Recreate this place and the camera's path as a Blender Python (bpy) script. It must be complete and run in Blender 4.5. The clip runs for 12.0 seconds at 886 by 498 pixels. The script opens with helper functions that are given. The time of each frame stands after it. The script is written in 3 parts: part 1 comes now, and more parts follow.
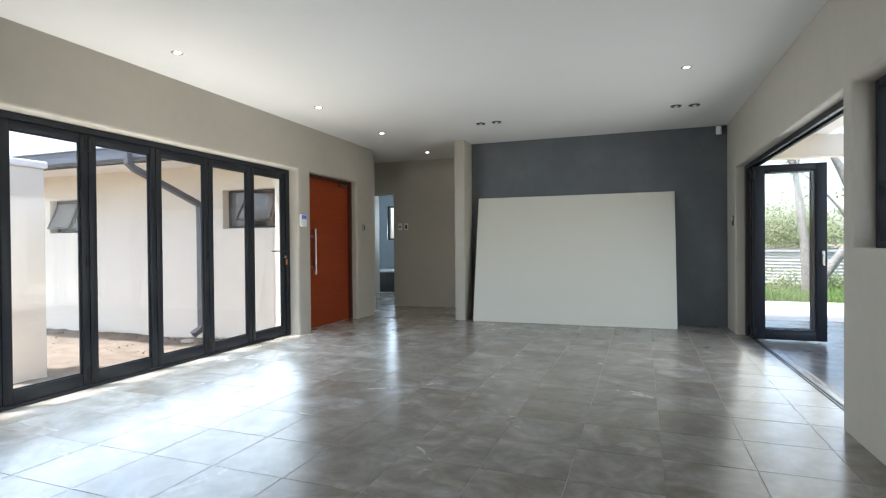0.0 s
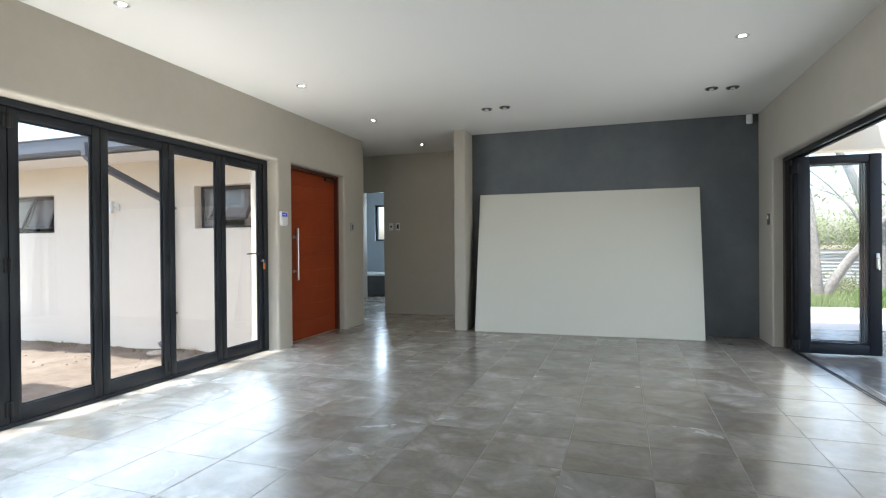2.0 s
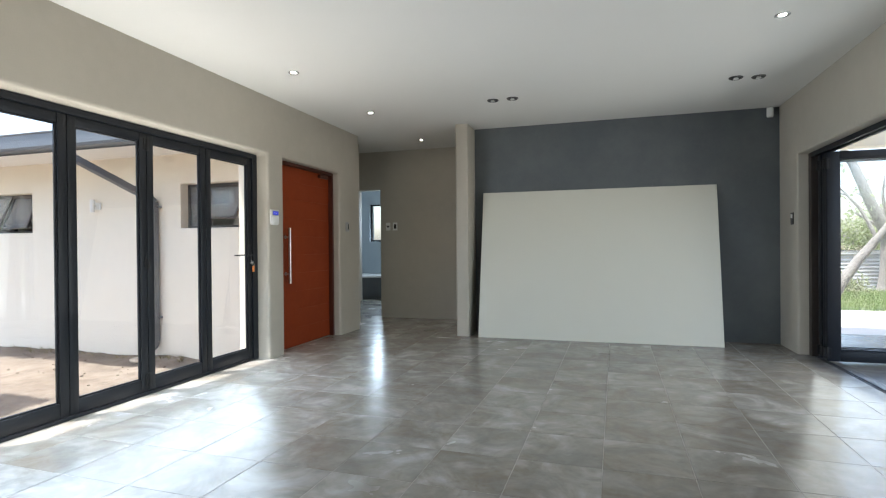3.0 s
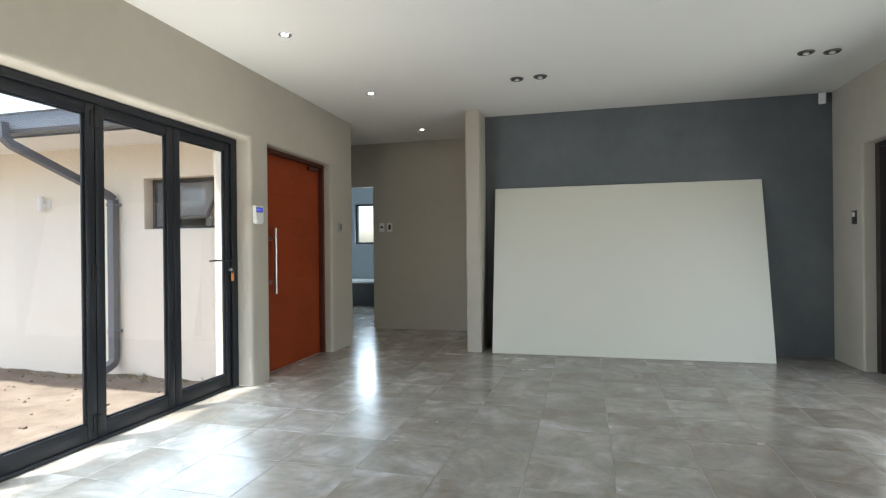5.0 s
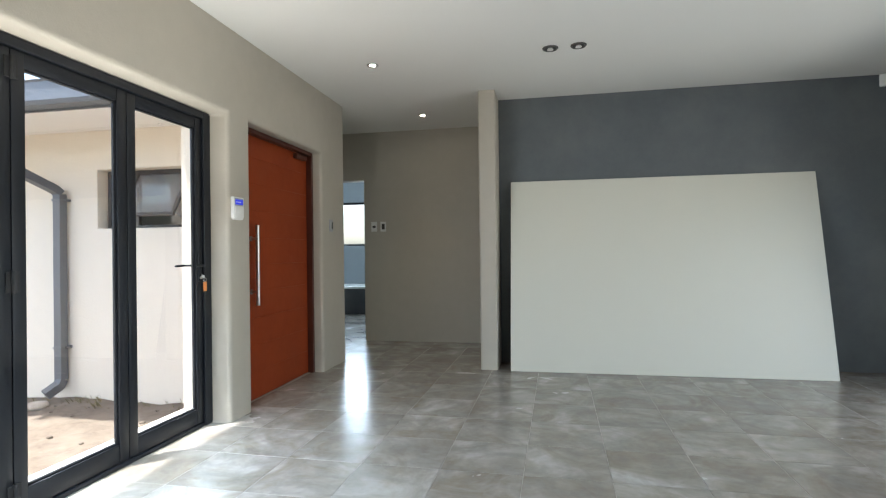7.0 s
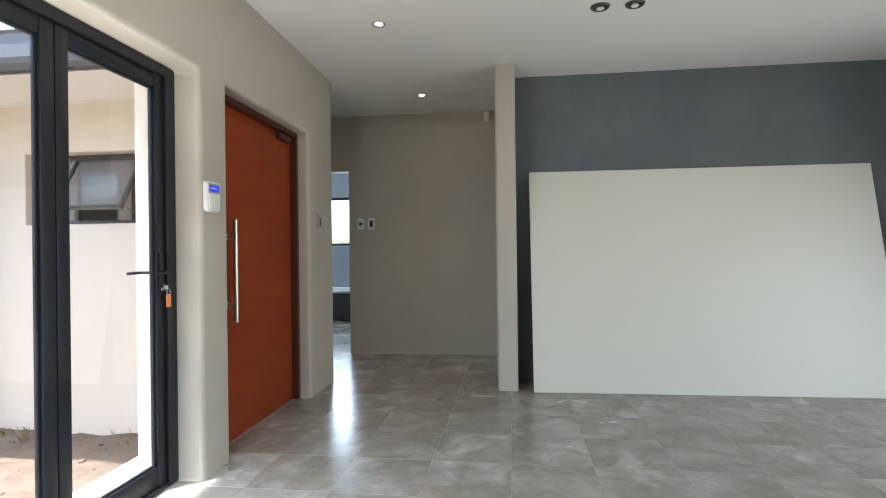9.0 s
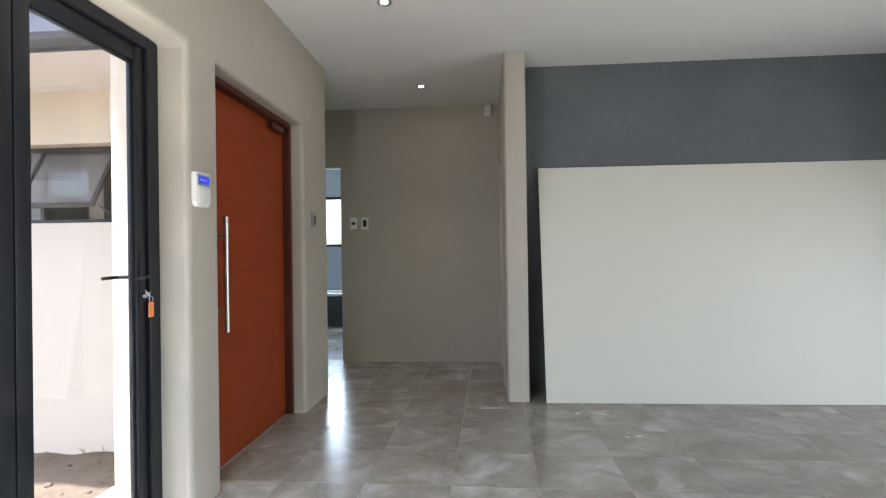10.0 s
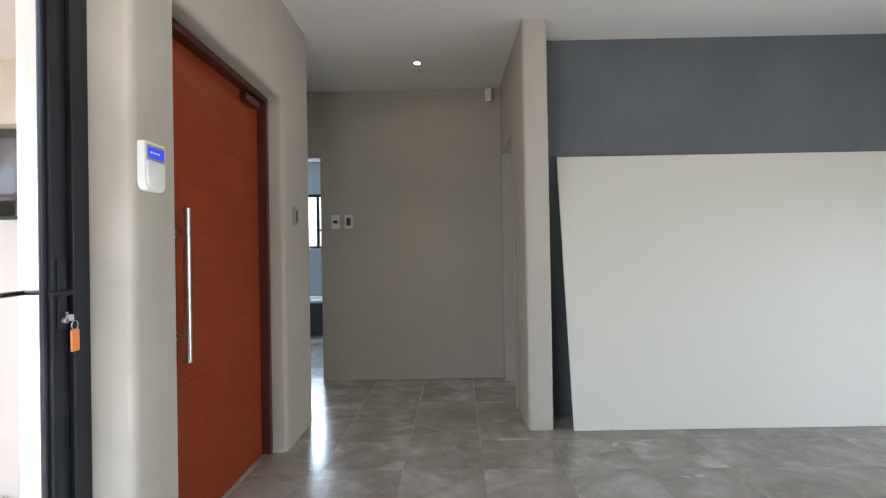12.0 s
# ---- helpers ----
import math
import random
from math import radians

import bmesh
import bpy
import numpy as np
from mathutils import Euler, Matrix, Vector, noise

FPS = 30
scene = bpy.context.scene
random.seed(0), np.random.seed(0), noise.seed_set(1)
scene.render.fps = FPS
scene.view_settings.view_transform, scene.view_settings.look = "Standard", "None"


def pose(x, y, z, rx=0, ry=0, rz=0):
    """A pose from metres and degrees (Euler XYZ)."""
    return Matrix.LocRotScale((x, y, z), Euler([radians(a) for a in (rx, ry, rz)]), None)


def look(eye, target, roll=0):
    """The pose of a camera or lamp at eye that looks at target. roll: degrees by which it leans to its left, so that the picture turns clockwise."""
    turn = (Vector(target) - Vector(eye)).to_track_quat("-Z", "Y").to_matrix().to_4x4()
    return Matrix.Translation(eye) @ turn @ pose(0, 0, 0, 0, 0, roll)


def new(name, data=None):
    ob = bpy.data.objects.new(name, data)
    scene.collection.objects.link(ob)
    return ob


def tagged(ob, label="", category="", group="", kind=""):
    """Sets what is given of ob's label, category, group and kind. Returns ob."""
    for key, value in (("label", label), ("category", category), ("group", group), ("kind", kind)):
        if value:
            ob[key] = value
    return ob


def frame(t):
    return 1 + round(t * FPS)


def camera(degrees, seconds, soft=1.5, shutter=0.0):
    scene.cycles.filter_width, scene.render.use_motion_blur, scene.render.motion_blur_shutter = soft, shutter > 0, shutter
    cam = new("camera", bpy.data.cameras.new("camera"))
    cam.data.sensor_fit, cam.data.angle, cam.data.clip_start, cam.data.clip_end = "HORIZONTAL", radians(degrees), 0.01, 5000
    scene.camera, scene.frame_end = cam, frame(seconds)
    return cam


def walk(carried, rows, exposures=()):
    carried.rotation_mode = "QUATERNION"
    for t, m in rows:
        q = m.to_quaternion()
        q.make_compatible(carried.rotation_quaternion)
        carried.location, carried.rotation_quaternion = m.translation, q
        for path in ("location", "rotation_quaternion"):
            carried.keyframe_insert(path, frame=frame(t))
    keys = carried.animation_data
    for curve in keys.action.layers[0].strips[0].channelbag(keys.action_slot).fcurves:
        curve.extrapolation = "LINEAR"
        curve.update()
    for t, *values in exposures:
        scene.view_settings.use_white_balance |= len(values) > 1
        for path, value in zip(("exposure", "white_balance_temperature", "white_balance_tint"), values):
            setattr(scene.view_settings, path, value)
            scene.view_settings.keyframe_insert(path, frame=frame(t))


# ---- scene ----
cam = camera(80.1, 12.0, soft=1.2)
PATH = [
    (0, (0.121, 0.055, 1.125), (-0.553, 1.938, 1.108), -0.5),
    (0.5, (-0.011, 0.235, 1.125), (-0.663, 2.126, 1.11), -0.5),
    (1, (-0.075, 0.405, 1.128), (-0.723, 2.297, 1.113), -0.5),
    (1.5, (-0.213, 0.581, 1.119), (-0.844, 2.479, 1.109), -0.5),
    (2, (-0.338, 0.753, 1.128), (-0.952, 2.656, 1.116), -0.5),
    (2.5, (-0.46, 0.937, 1.125), (-1.058, 2.846, 1.116), -0.5),
    (3, (-0.564, 1.101, 1.132), (-1.152, 3.013, 1.122), -0.5),
    (5, (-1.175, 1.796, 1.14), (-1.667, 3.735, 1.139), -0.6),
    (5.5, (-1.298, 1.976, 1.139), (-1.779, 3.918, 1.14), -0.6),
    (6, (-1.434, 2.145, 1.147), (-1.894, 4.091, 1.147), -0.6),
    (6.5, (-1.574, 2.324, 1.149), (-2.004, 4.277, 1.15), -0.6),
    (7, (-1.725, 2.496, 1.136), (-2.113, 4.458, 1.144), -0.7),
    (9, (-2.296, 3.182, 1.154), (-2.528, 5.168, 1.158), -0.7),
    (9.5, (-2.415, 3.325, 1.143), (-2.609, 5.316, 1.154), -0.7),
    (10, (-2.536, 3.468, 1.151), (-2.687, 5.462, 1.16), -0.8),
    (10.5, (-2.64, 3.615, 1.148), (-2.746, 5.612, 1.159), -0.8),
    (11, (-2.722, 3.774, 1.161), (-2.798, 5.773, 1.171), -0.8),
    (11.5, (-2.805, 3.933, 1.148), (-2.851, 5.932, 1.161), -0.9),
    (12, (-2.862, 4.089, 1.154), (-2.88, 6.089, 1.169), -1.0),
]
EXPOSURES = [(0, 1.85, 6180, 8.5), (3.2, 1.88, 6240, 8), (5.0, 1.93, 6370, 7.5), (7.2, 2.13, 6230, 7.5), (9.0, 2.19, 6280, 10), (12, 2.34, 6180, 14)]
walk(cam, [(t, look(eye, target, roll)) for t, eye, target, roll in PATH], EXPOSURES)


# ---- world, sun ----
SUN = Vector((-0.215, -0.19, 0.957)).normalized()
world = bpy.data.worlds.new("sky")
scene.world = world
world.use_nodes = True
wt = world.node_tree
sky = wt.nodes.new("ShaderNodeTexSky")
sky.sky_type, sky.sun_disc = "NISHITA", False
sky.sun_elevation = math.asin(SUN.z)
sky.sun_rotation = math.atan2(SUN.x, SUN.y)
sky.dust_density, sky.air_density, sky.ozone_density = 3.0, 1.0, 0.5
wt.links.new(sky.outputs[0], wt.nodes["Background"].inputs[0])
wt.nodes["Background"].inputs[1].default_value = 0.15
sun = new("sun", bpy.data.lights.new("sun", "SUN"))
sun.data.energy, sun.data.angle, sun.data.color = 3.3, radians(1.5), (1.0, 0.97, 0.93)
sun.matrix_world = look((0, 0, 20), Vector((0, 0, 20)) - SUN)


def skylight(name, eye, target, w, h, watts, colour=(0.95, 0.98, 1.0)):
    """Daylight that enters by an opening."""
    d = bpy.data.lights.new(name, "AREA")
    d.shape, d.size, d.size_y, d.energy, d.color = "RECTANGLE", w, h, watts, colour
    new(name, d).matrix_world = look(eye, target)


for z in (0.45, 1.0, 1.55):
    skylight("daylight_folding_doors", (-3.69, 3.7, z), (-3.69 + 1.0, 3.7, z - 0.85), 3.5, 0.45, 6.6, (0.70, 0.85, 1.0))
for z in (0.5, 1.0, 1.5):
    skylight("ground_bounce_folding_doors", (-3.73, 3.7, z), (-3.73 + 0.75, 3.7, z + 1.1), 3.5, 0.2, 3.3, (1.0, 0.95, 0.87))
skylight("daylight_patio_doors", (1.50, 5.35, 1.02), (-3, 4.3, 0.4), 2.9, 1.85, 8.0, (0.97, 1.0, 0.95))
skylight("daylight_window", (1.41, 2.8, 1.55), (-3, 2.8, 1.4), 1.7, 0.85, 0.9)
skylight("daylight_bathroom", (-5.2, 12.63, 1.7), (-5.2, 8, 1.4), 1.3, 0.8, 14, (0.72, 0.87, 1.0))
skylight("daylight_side_room", (1.36, 8.5, 1.5), (-3, 8.5, 1.4), 0.5, 1.1, 8)



# ---- materials ----
def mat(name, base, rough=0.6, metal=0.0, var=(), fine=(), bump=(), rvar=0.0, spec=0.5, per="", coat=0.0, detail=5.0, swirl=0.0, soft=0.13):
    """var / fine: (scale, amount, tint) noise mixes; bump: (scale, strength); per 'object': random offset and shade for each object."""
    m = bpy.data.materials.new(name)
    m.use_nodes = True
    nt = m.node_tree
    n, l = nt.nodes, nt.links
    b = n["Principled BSDF"]
    b.inputs["Roughness"].default_value, b.inputs["Metallic"].default_value = rough, metal
    b.inputs["Specular IOR Level"].default_value = spec
    b.inputs["Coat Weight"].default_value = coat
    b.inputs["Base Color"].default_value = (*base, 1)
    geo = n.new("ShaderNodeNewGeometry")
    place = geo.outputs["Position"]
    info = None
    if per:
        info = n.new("ShaderNodeObjectInfo")
        off = n.new("ShaderNodeVectorMath")
        off.operation = "SCALE"
        off.inputs[0].default_value = (37.0, 61.0, 13.0)
        l.new(info.outputs["Random"], off.inputs["Scale"])
        add = n.new("ShaderNodeVectorMath")
        l.new(place, add.inputs[0])
        l.new(off.outputs[0], add.inputs[1])
        place = add.outputs[0]
    colour = None
    for scale, amount, tint in (*var, *fine):
        tex = n.new("ShaderNodeTexNoise")
        tex.inputs["Scale"].default_value, tex.inputs["Detail"].default_value = scale, detail
        tex.inputs["Roughness"].default_value, tex.inputs["Distortion"].default_value = 0.6, swirl
        l.new(place, tex.inputs["Vector"])
        ramp = n.new("ShaderNodeMapRange")
        ramp.inputs["From Min"].default_value, ramp.inputs["From Max"].default_value = 0.51 - soft, 0.51 + soft
        ramp.inputs["To Max"].default_value = amount
        l.new(tex.outputs["Fac"], ramp.inputs["Value"])
        mix = n.new("ShaderNodeMix")
        mix.data_type = "RGBA"
        if colour:
            l.new(colour, mix.inputs[6])
        else:
            mix.inputs[6].default_value = (*base, 1)
        mix.inputs[7].default_value = (*tint, 1)
        l.new(ramp.outputs[0], mix.inputs[0])
        colour = mix.outputs[2]
        if rvar and scale == var[0][0]:
            rr = n.new("ShaderNodeMapRange")
            rr.inputs["From Min"].default_value, rr.inputs["From Max"].default_value = 0.3, 0.7
            rr.inputs["To Min"].default_value, rr.inputs["To Max"].default_value = rough - rvar, rough + rvar
            l.new(tex.outputs["Fac"], rr.inputs["Value"])
            l.new(rr.outputs[0], b.inputs["Roughness"])
    if per and colour:
        hsv = n.new("ShaderNodeHueSaturation")
        vr = n.new("ShaderNodeMapRange")
        vr.inputs["To Min"].default_value, vr.inputs["To Max"].default_value = 0.95, 1.05
        l.new(info.outputs["Random"], vr.inputs["Value"])
        l.new(vr.outputs[0], hsv.inputs["Value"])
        l.new(colour, hsv.inputs["Color"])
        colour = hsv.outputs[0]
    if colour:
        l.new(colour, b.inputs["Base Color"])
    last = None
    for scale, strength in bump:
        tex = n.new("ShaderNodeTexNoise")
        tex.inputs["Scale"].default_value, tex.inputs["Detail"].default_value = scale, 6.0
        l.new(geo.outputs["Position"], tex.inputs["Vector"])
        bp = n.new("ShaderNodeBump")
        bp.inputs["Strength"].default_value, bp.inputs["Distance"].default_value = strength, 0.01
        l.new(tex.outputs["Fac"], bp.inputs["Height"])
        if last:
            l.new(last.outputs[0], bp.inputs["Normal"])
        last = bp
    if last:
        l.new(last.outputs[0], b.inputs["Normal"])
    return m


def glass_mat(name, tint=(1, 1, 1), rough=0.0):
    m = bpy.data.materials.new(name)
    m.use_nodes = True
    b = m.node_tree.nodes["Principled BSDF"]
    b.inputs["Base Color"].default_value = (*tint, 1)
    b.inputs["Roughness"].default_value, b.inputs["Transmission Weight"].default_value, b.inputs["IOR"].default_value = rough, 1.0, 1.45
    return m


def glow_mat(name, colour, strength):
    m = bpy.data.materials.new(name)
    m.use_nodes = True
    b = m.node_tree.nodes["Principled BSDF"]
    b.inputs["Base Color"].default_value = (*colour, 1)
    b.inputs["Emission Color"].default_value, b.inputs["Emission Strength"].default_value = (*colour, 1), strength
    return m


def leaf_mat(name, base, tint):
    m = mat(name, base, 0.55, var=((0.8, 0.7, tint),), spec=0.3)
    nt = m.node_tree
    b = nt.nodes["Principled BSDF"]
    tr = nt.nodes.new("ShaderNodeBsdfTranslucent")
    tr.inputs[0].default_value = (base[0] * 1.5, base[1] * 1.6, base[2], 1)
    mx = nt.nodes.new("ShaderNodeMixShader")
    mx.inputs[0].default_value = 0.35
    nt.links.new(b.outputs[0], mx.inputs[1])
    nt.links.new(tr.outputs[0], mx.inputs[2])
    nt.links.new(mx.outputs[0], nt.nodes["Material Output"].inputs[0])
    return m


PLASTER = mat("taupe_paint", (0.465, 0.43, 0.365), 0.62, var=((0.9, 0.35, (0.415, 0.38, 0.32)),), fine=((9, 0.25, (0.51, 0.475, 0.405)),), bump=((14, 0.16), (120, 0.12)), rvar=0.07, spec=0.35)
ACCENT = mat("charcoal_plaster", (0.111, 0.124, 0.132), 0.62, var=((1.3, 0.75, (0.16, 0.17, 0.172)), (3.5, 0.3, (0.092, 0.101, 0.108))), fine=((22, 0.12, (0.16, 0.168, 0.172)),), bump=((5, 0.25), (70, 0.15)), rvar=0.1, spec=0.35)
CEIL = mat("ceiling_paint", (0.755, 0.745, 0.715), 0.75, var=((0.6, 0.3, (0.71, 0.70, 0.67)),), bump=((60, 0.05),), spec=0.3)
TILE_LOOK = dict(var=((1.3, 1.0, (0.44, 0.424, 0.396)), (2.4, 0.9, (0.19, 0.157, 0.116))), fine=((4.2, 0.55, (0.16, 0.15, 0.137)), (13, 0.2, (0.34, 0.32, 0.29))), rvar=0.05, detail=4.0, swirl=1.3, soft=0.14)
TILE = mat("porcelain_tile", (0.255, 0.236, 0.21), 0.23, per="object", **TILE_LOOK)
TILE_REST = mat("porcelain_tile_far", (0.255, 0.236, 0.21), 0.23, **TILE_LOOK)
GROUT = mat("grout", (0.40, 0.37, 0.33), 0.6, var=((0.55, 1.0, (0.17, 0.155, 0.135)),), bump=((150, 0.2),))
ALU = mat("charcoal_aluminium", (0.009, 0.011, 0.016), 0.42, var=((3, 0.4, (0.015, 0.017, 0.021)),), bump=((300, 0.03),), rvar=0.06, spec=0.38)
GREYALU = mat("weathered_bronze_aluminium", (0.06, 0.053, 0.05), 0.45, var=((4, 0.4, (0.085, 0.076, 0.07)),))
RUBBER = mat("black_rubber", (0.012, 0.012, 0.013), 0.7)
GLASS = glass_mat("clear_glass", (1.0, 1.0, 1.0))
OBSCURE = glass_mat("obscure_glass", (0.30, 0.34, 0.38), 0.25)
FROST = glass_mat("window_glass", (0.50, 0.51, 0.51), 0.08)
FROST.node_tree.nodes["Principled BSDF"].inputs["Transmission Weight"].default_value = 0.7
DOORWOOD = mat("stained_red_wood", (0.27, 0.042, 0.009), 0.46, var=((1.6, 0.55, (0.21, 0.031, 0.008)),), fine=((14, 0.3, (0.31, 0.056, 0.016)),), bump=((8, 0.05), (60, 0.05)), rvar=0.05, spec=0.25)
FRAMEWOOD = mat("dark_stained_frame", (0.085, 0.022, 0.012), 0.4, var=((4, 0.5, (0.06, 0.016, 0.01)),), bump=((50, 0.1),))
STEEL = mat("brushed_steel", (0.62, 0.6, 0.56), 0.28, 1.0, var=((40, 0.3, (0.5, 0.48, 0.45)),))
GUNMETAL = mat("gunmetal", (0.14, 0.135, 0.13), 0.35, 0.8)
DARKBROWN = mat("dark_bronze", (0.032, 0.024, 0.02), 0.45, var=((4, 0.4, (0.045, 0.034, 0.028)),))
CHROME = mat("dull_chrome", (0.45, 0.45, 0.45), 0.3, 1.0)
WHITEPL = mat("white_plastic", (0.78, 0.78, 0.75), 0.4, var=((12, 0.15, (0.7, 0.7, 0.67)),))
DARKPL = mat("dark_plastic", (0.03, 0.028, 0.027), 0.4)
GREYPL = mat("silver_grey_plastic", (0.36, 0.365, 0.38), 0.4, var=((14, 0.3, (0.30, 0.305, 0.315)),))
LCD = glow_mat("blue_lcd", (0.03, 0.05, 0.6), 0.18)
LED = glow_mat("led_disc", (1.0, 0.93, 0.80), 40.0)
ORANGE = mat("orange_tag", (0.75, 0.24, 0.06), 0.45)
BOARD = mat("cream_melamine", (0.655, 0.638, 0.555), 0.42, var=((0.7, 0.25, (0.62, 0.61, 0.535)),), fine=((35, 0.12, (0.66, 0.645, 0.565)),), bump=((200, 0.03),), spec=0.4)
BOARDEDGE = mat("chipboard_edge", (0.09, 0.075, 0.055), 0.85, var=((90, 0.5, (0.16, 0.13, 0.09)),))
CREAM = mat("cream_exterior_plaster", (0.775, 0.72, 0.605), 0.85, var=((0.8, 0.4, (0.70, 0.645, 0.535)),), fine=((7, 0.25, (0.70, 0.65, 0.55)),), bump=((25, 0.3), (130, 0.25)), spec=0.25)
SOFFIT = mat("white_soffit", (0.84, 0.83, 0.80), 0.8, var=((2, 0.2, (0.72, 0.70, 0.66)),))
GUTTER = mat("slate_gutter", (0.10, 0.115, 0.135), 0.42, var=((3, 0.4, (0.13, 0.145, 0.16)),))
PIPE = mat("grey_downpipe", (0.115, 0.12, 0.13), 0.42, var=((3, 0.4, (0.14, 0.145, 0.155)),))
SOIL = mat("dry_soil", (0.17, 0.138, 0.108), 0.95, var=((0.9, 0.75, (0.21, 0.176, 0.143)), (3.1, 0.75, (0.105, 0.082, 0.062))), fine=((18, 0.5, (0.19, 0.158, 0.126)),), bump=((9, 0.8), (60, 0.6)), spec=0.15)
PAVING = mat("pale_paving", (0.55, 0.52, 0.46), 0.9, var=((0.7, 0.5, (0.62, 0.59, 0.53)),), fine=((20, 0.4, (0.48, 0.45, 0.40)),), bump=((40, 0.4),))
GRASS = leaf_mat("grass_blade", (0.15, 0.23, 0.075), (0.24, 0.29, 0.12))
LAWN = mat("lawn_soil", (0.12, 0.16, 0.06), 0.95, var=((1.5, 0.7, (0.20, 0.19, 0.09)),), bump=((30, 0.8),))
BARK = mat("grey_bark", (0.27, 0.262, 0.24), 0.9, var=((3, 0.7, (0.20, 0.19, 0.172)),), fine=((25, 0.6, (0.09, 0.084, 0.074)),), bump=((18, 0.9), (70, 0.6)))
LEAF = leaf_mat("tree_leaf", (0.20, 0.24, 0.13), (0.29, 0.31, 0.20))
TANKMETAL = mat("galvanised_sheet", (0.48, 0.50, 0.51), 0.7, 0.1, var=((1.2, 0.5, (0.33, 0.33, 0.32)),))
ROOF = mat("roof_sheet", (0.12, 0.125, 0.135), 0.5, var=((2, 0.4, (0.15, 0.155, 0.16)),))
BLUEWALL = mat("pale_grey_tile", (0.28, 0.315, 0.345), 0.4, var=((2, 0.4, (0.25, 0.285, 0.31)),))
BATHWHITE = mat("white_acrylic", (0.78, 0.79, 0.8), 0.2)
BATHDARK = mat("dark_bath_tile", (0.07, 0.075, 0.085), 0.3, var=((5, 0.4, (0.10, 0.105, 0.11)),))
CONCRETE = mat("pale_concrete", (0.62, 0.59, 0.54), 0.9, var=((2, 0.5, (0.55, 0.52, 0.47)),), bump=((50, 0.4),))


# ---- mesh helpers ----
def part(name, bm, material, parent=None, label=""):
    """Links a bmesh as one mesh object under a thing or part."""
    me = bpy.data.meshes.new(name)
    bm.to_mesh(me)
    bm.free()
    me.materials.append(material)
    ob = new(name, me)
    if parent:
        ob.parent = parent
    return tagged(ob, label)


def thing(name, at, label, category, group="", rz=0):
    ob = new(name)
    ob.empty_display_size = 0.1
    ob.matrix_basis = pose(*at, 0, 0, rz)
    return tagged(ob, label, category, group)


def box(bm, x0, x1, y0, y1, z0, z1, bevel=0.0, seg=2):
    m = Matrix.LocRotScale(((x0 + x1) / 2, (y0 + y1) / 2, (z0 + z1) / 2), None, (abs(x1 - x0), abs(y1 - y0), abs(z1 - z0)))
    vs = bmesh.ops.create_cube(bm, size=1.0, matrix=m)["verts"]
    if bevel:
        es = {e for v in vs for e in v.link_edges}
        bmesh.ops.bevel(bm, geom=list(es), offset=bevel, segments=seg, profile=0.5, affect="EDGES")
    return bm


def boxes(*bs, bevel=0.0, seg=2):
    bm = bmesh.new()
    for b in bs:
        box(bm, *b, bevel=bevel, seg=seg)
    return bm


def smooth(ob, angle=40):
    ob.data.shade_smooth()
    ob.data.set_sharp_from_angle(angle=radians(angle))
    return ob


def disc_stack(bm, rings, n=24, m=None, caps=True):
    """Turned shape about z: rings of (radius, z)."""
    loops = []
    for r, z in rings:
        loops.append([bm.verts.new((r * math.cos(2 * math.pi * i / n), r * math.sin(2 * math.pi * i / n), z)) for i in range(n)])
    for a, b in zip(loops, loops[1:]):
        for i in range(n):
            bm.faces.new((a[i], a[(i + 1) % n], b[(i + 1) % n], b[i]))
    if caps:
        bm.faces.new(loops[0][::-1])
        bm.faces.new(loops[-1])
    if m:
        bmesh.ops.transform(bm, matrix=m, verts=[v for lo in loops for v in lo])
    return bm


def tube(bm, pts, radii, n=10, square=False):
    """A tapered tube through points."""
    pts = [Vector(p) for p in pts]
    loops = []
    for i, p in enumerate(pts):
        d = (pts[min(i + 1, len(pts) - 1)] - pts[max(i - 1, 0)]).normalized()
        side = d.cross(Vector((1, 0, 0)) if abs(d.x) < 0.9 else Vector((0, 1, 0))).normalized()
        up = side.cross(d)
        r = radii[i] if isinstance(radii, (list, tuple)) else radii
        ring = []
        for k in range(n):
            a = 2 * math.pi * (k + 0.5) / n
            ring.append(bm.verts.new(p + side * (r * math.cos(a)) + up * (r * math.sin(a))))
        loops.append(ring)
    for a, b in zip(loops, loops[1:]):
        for k in range(n):
            bm.faces.new((a[k], a[(k + 1) % n], b[(k + 1) % n], b[k]))
    bm.faces.new(loops[0][::-1])
    bm.faces.new(loops[-1])
    bmesh.ops.recalc_face_normals(bm, faces=bm.faces)
    return bm


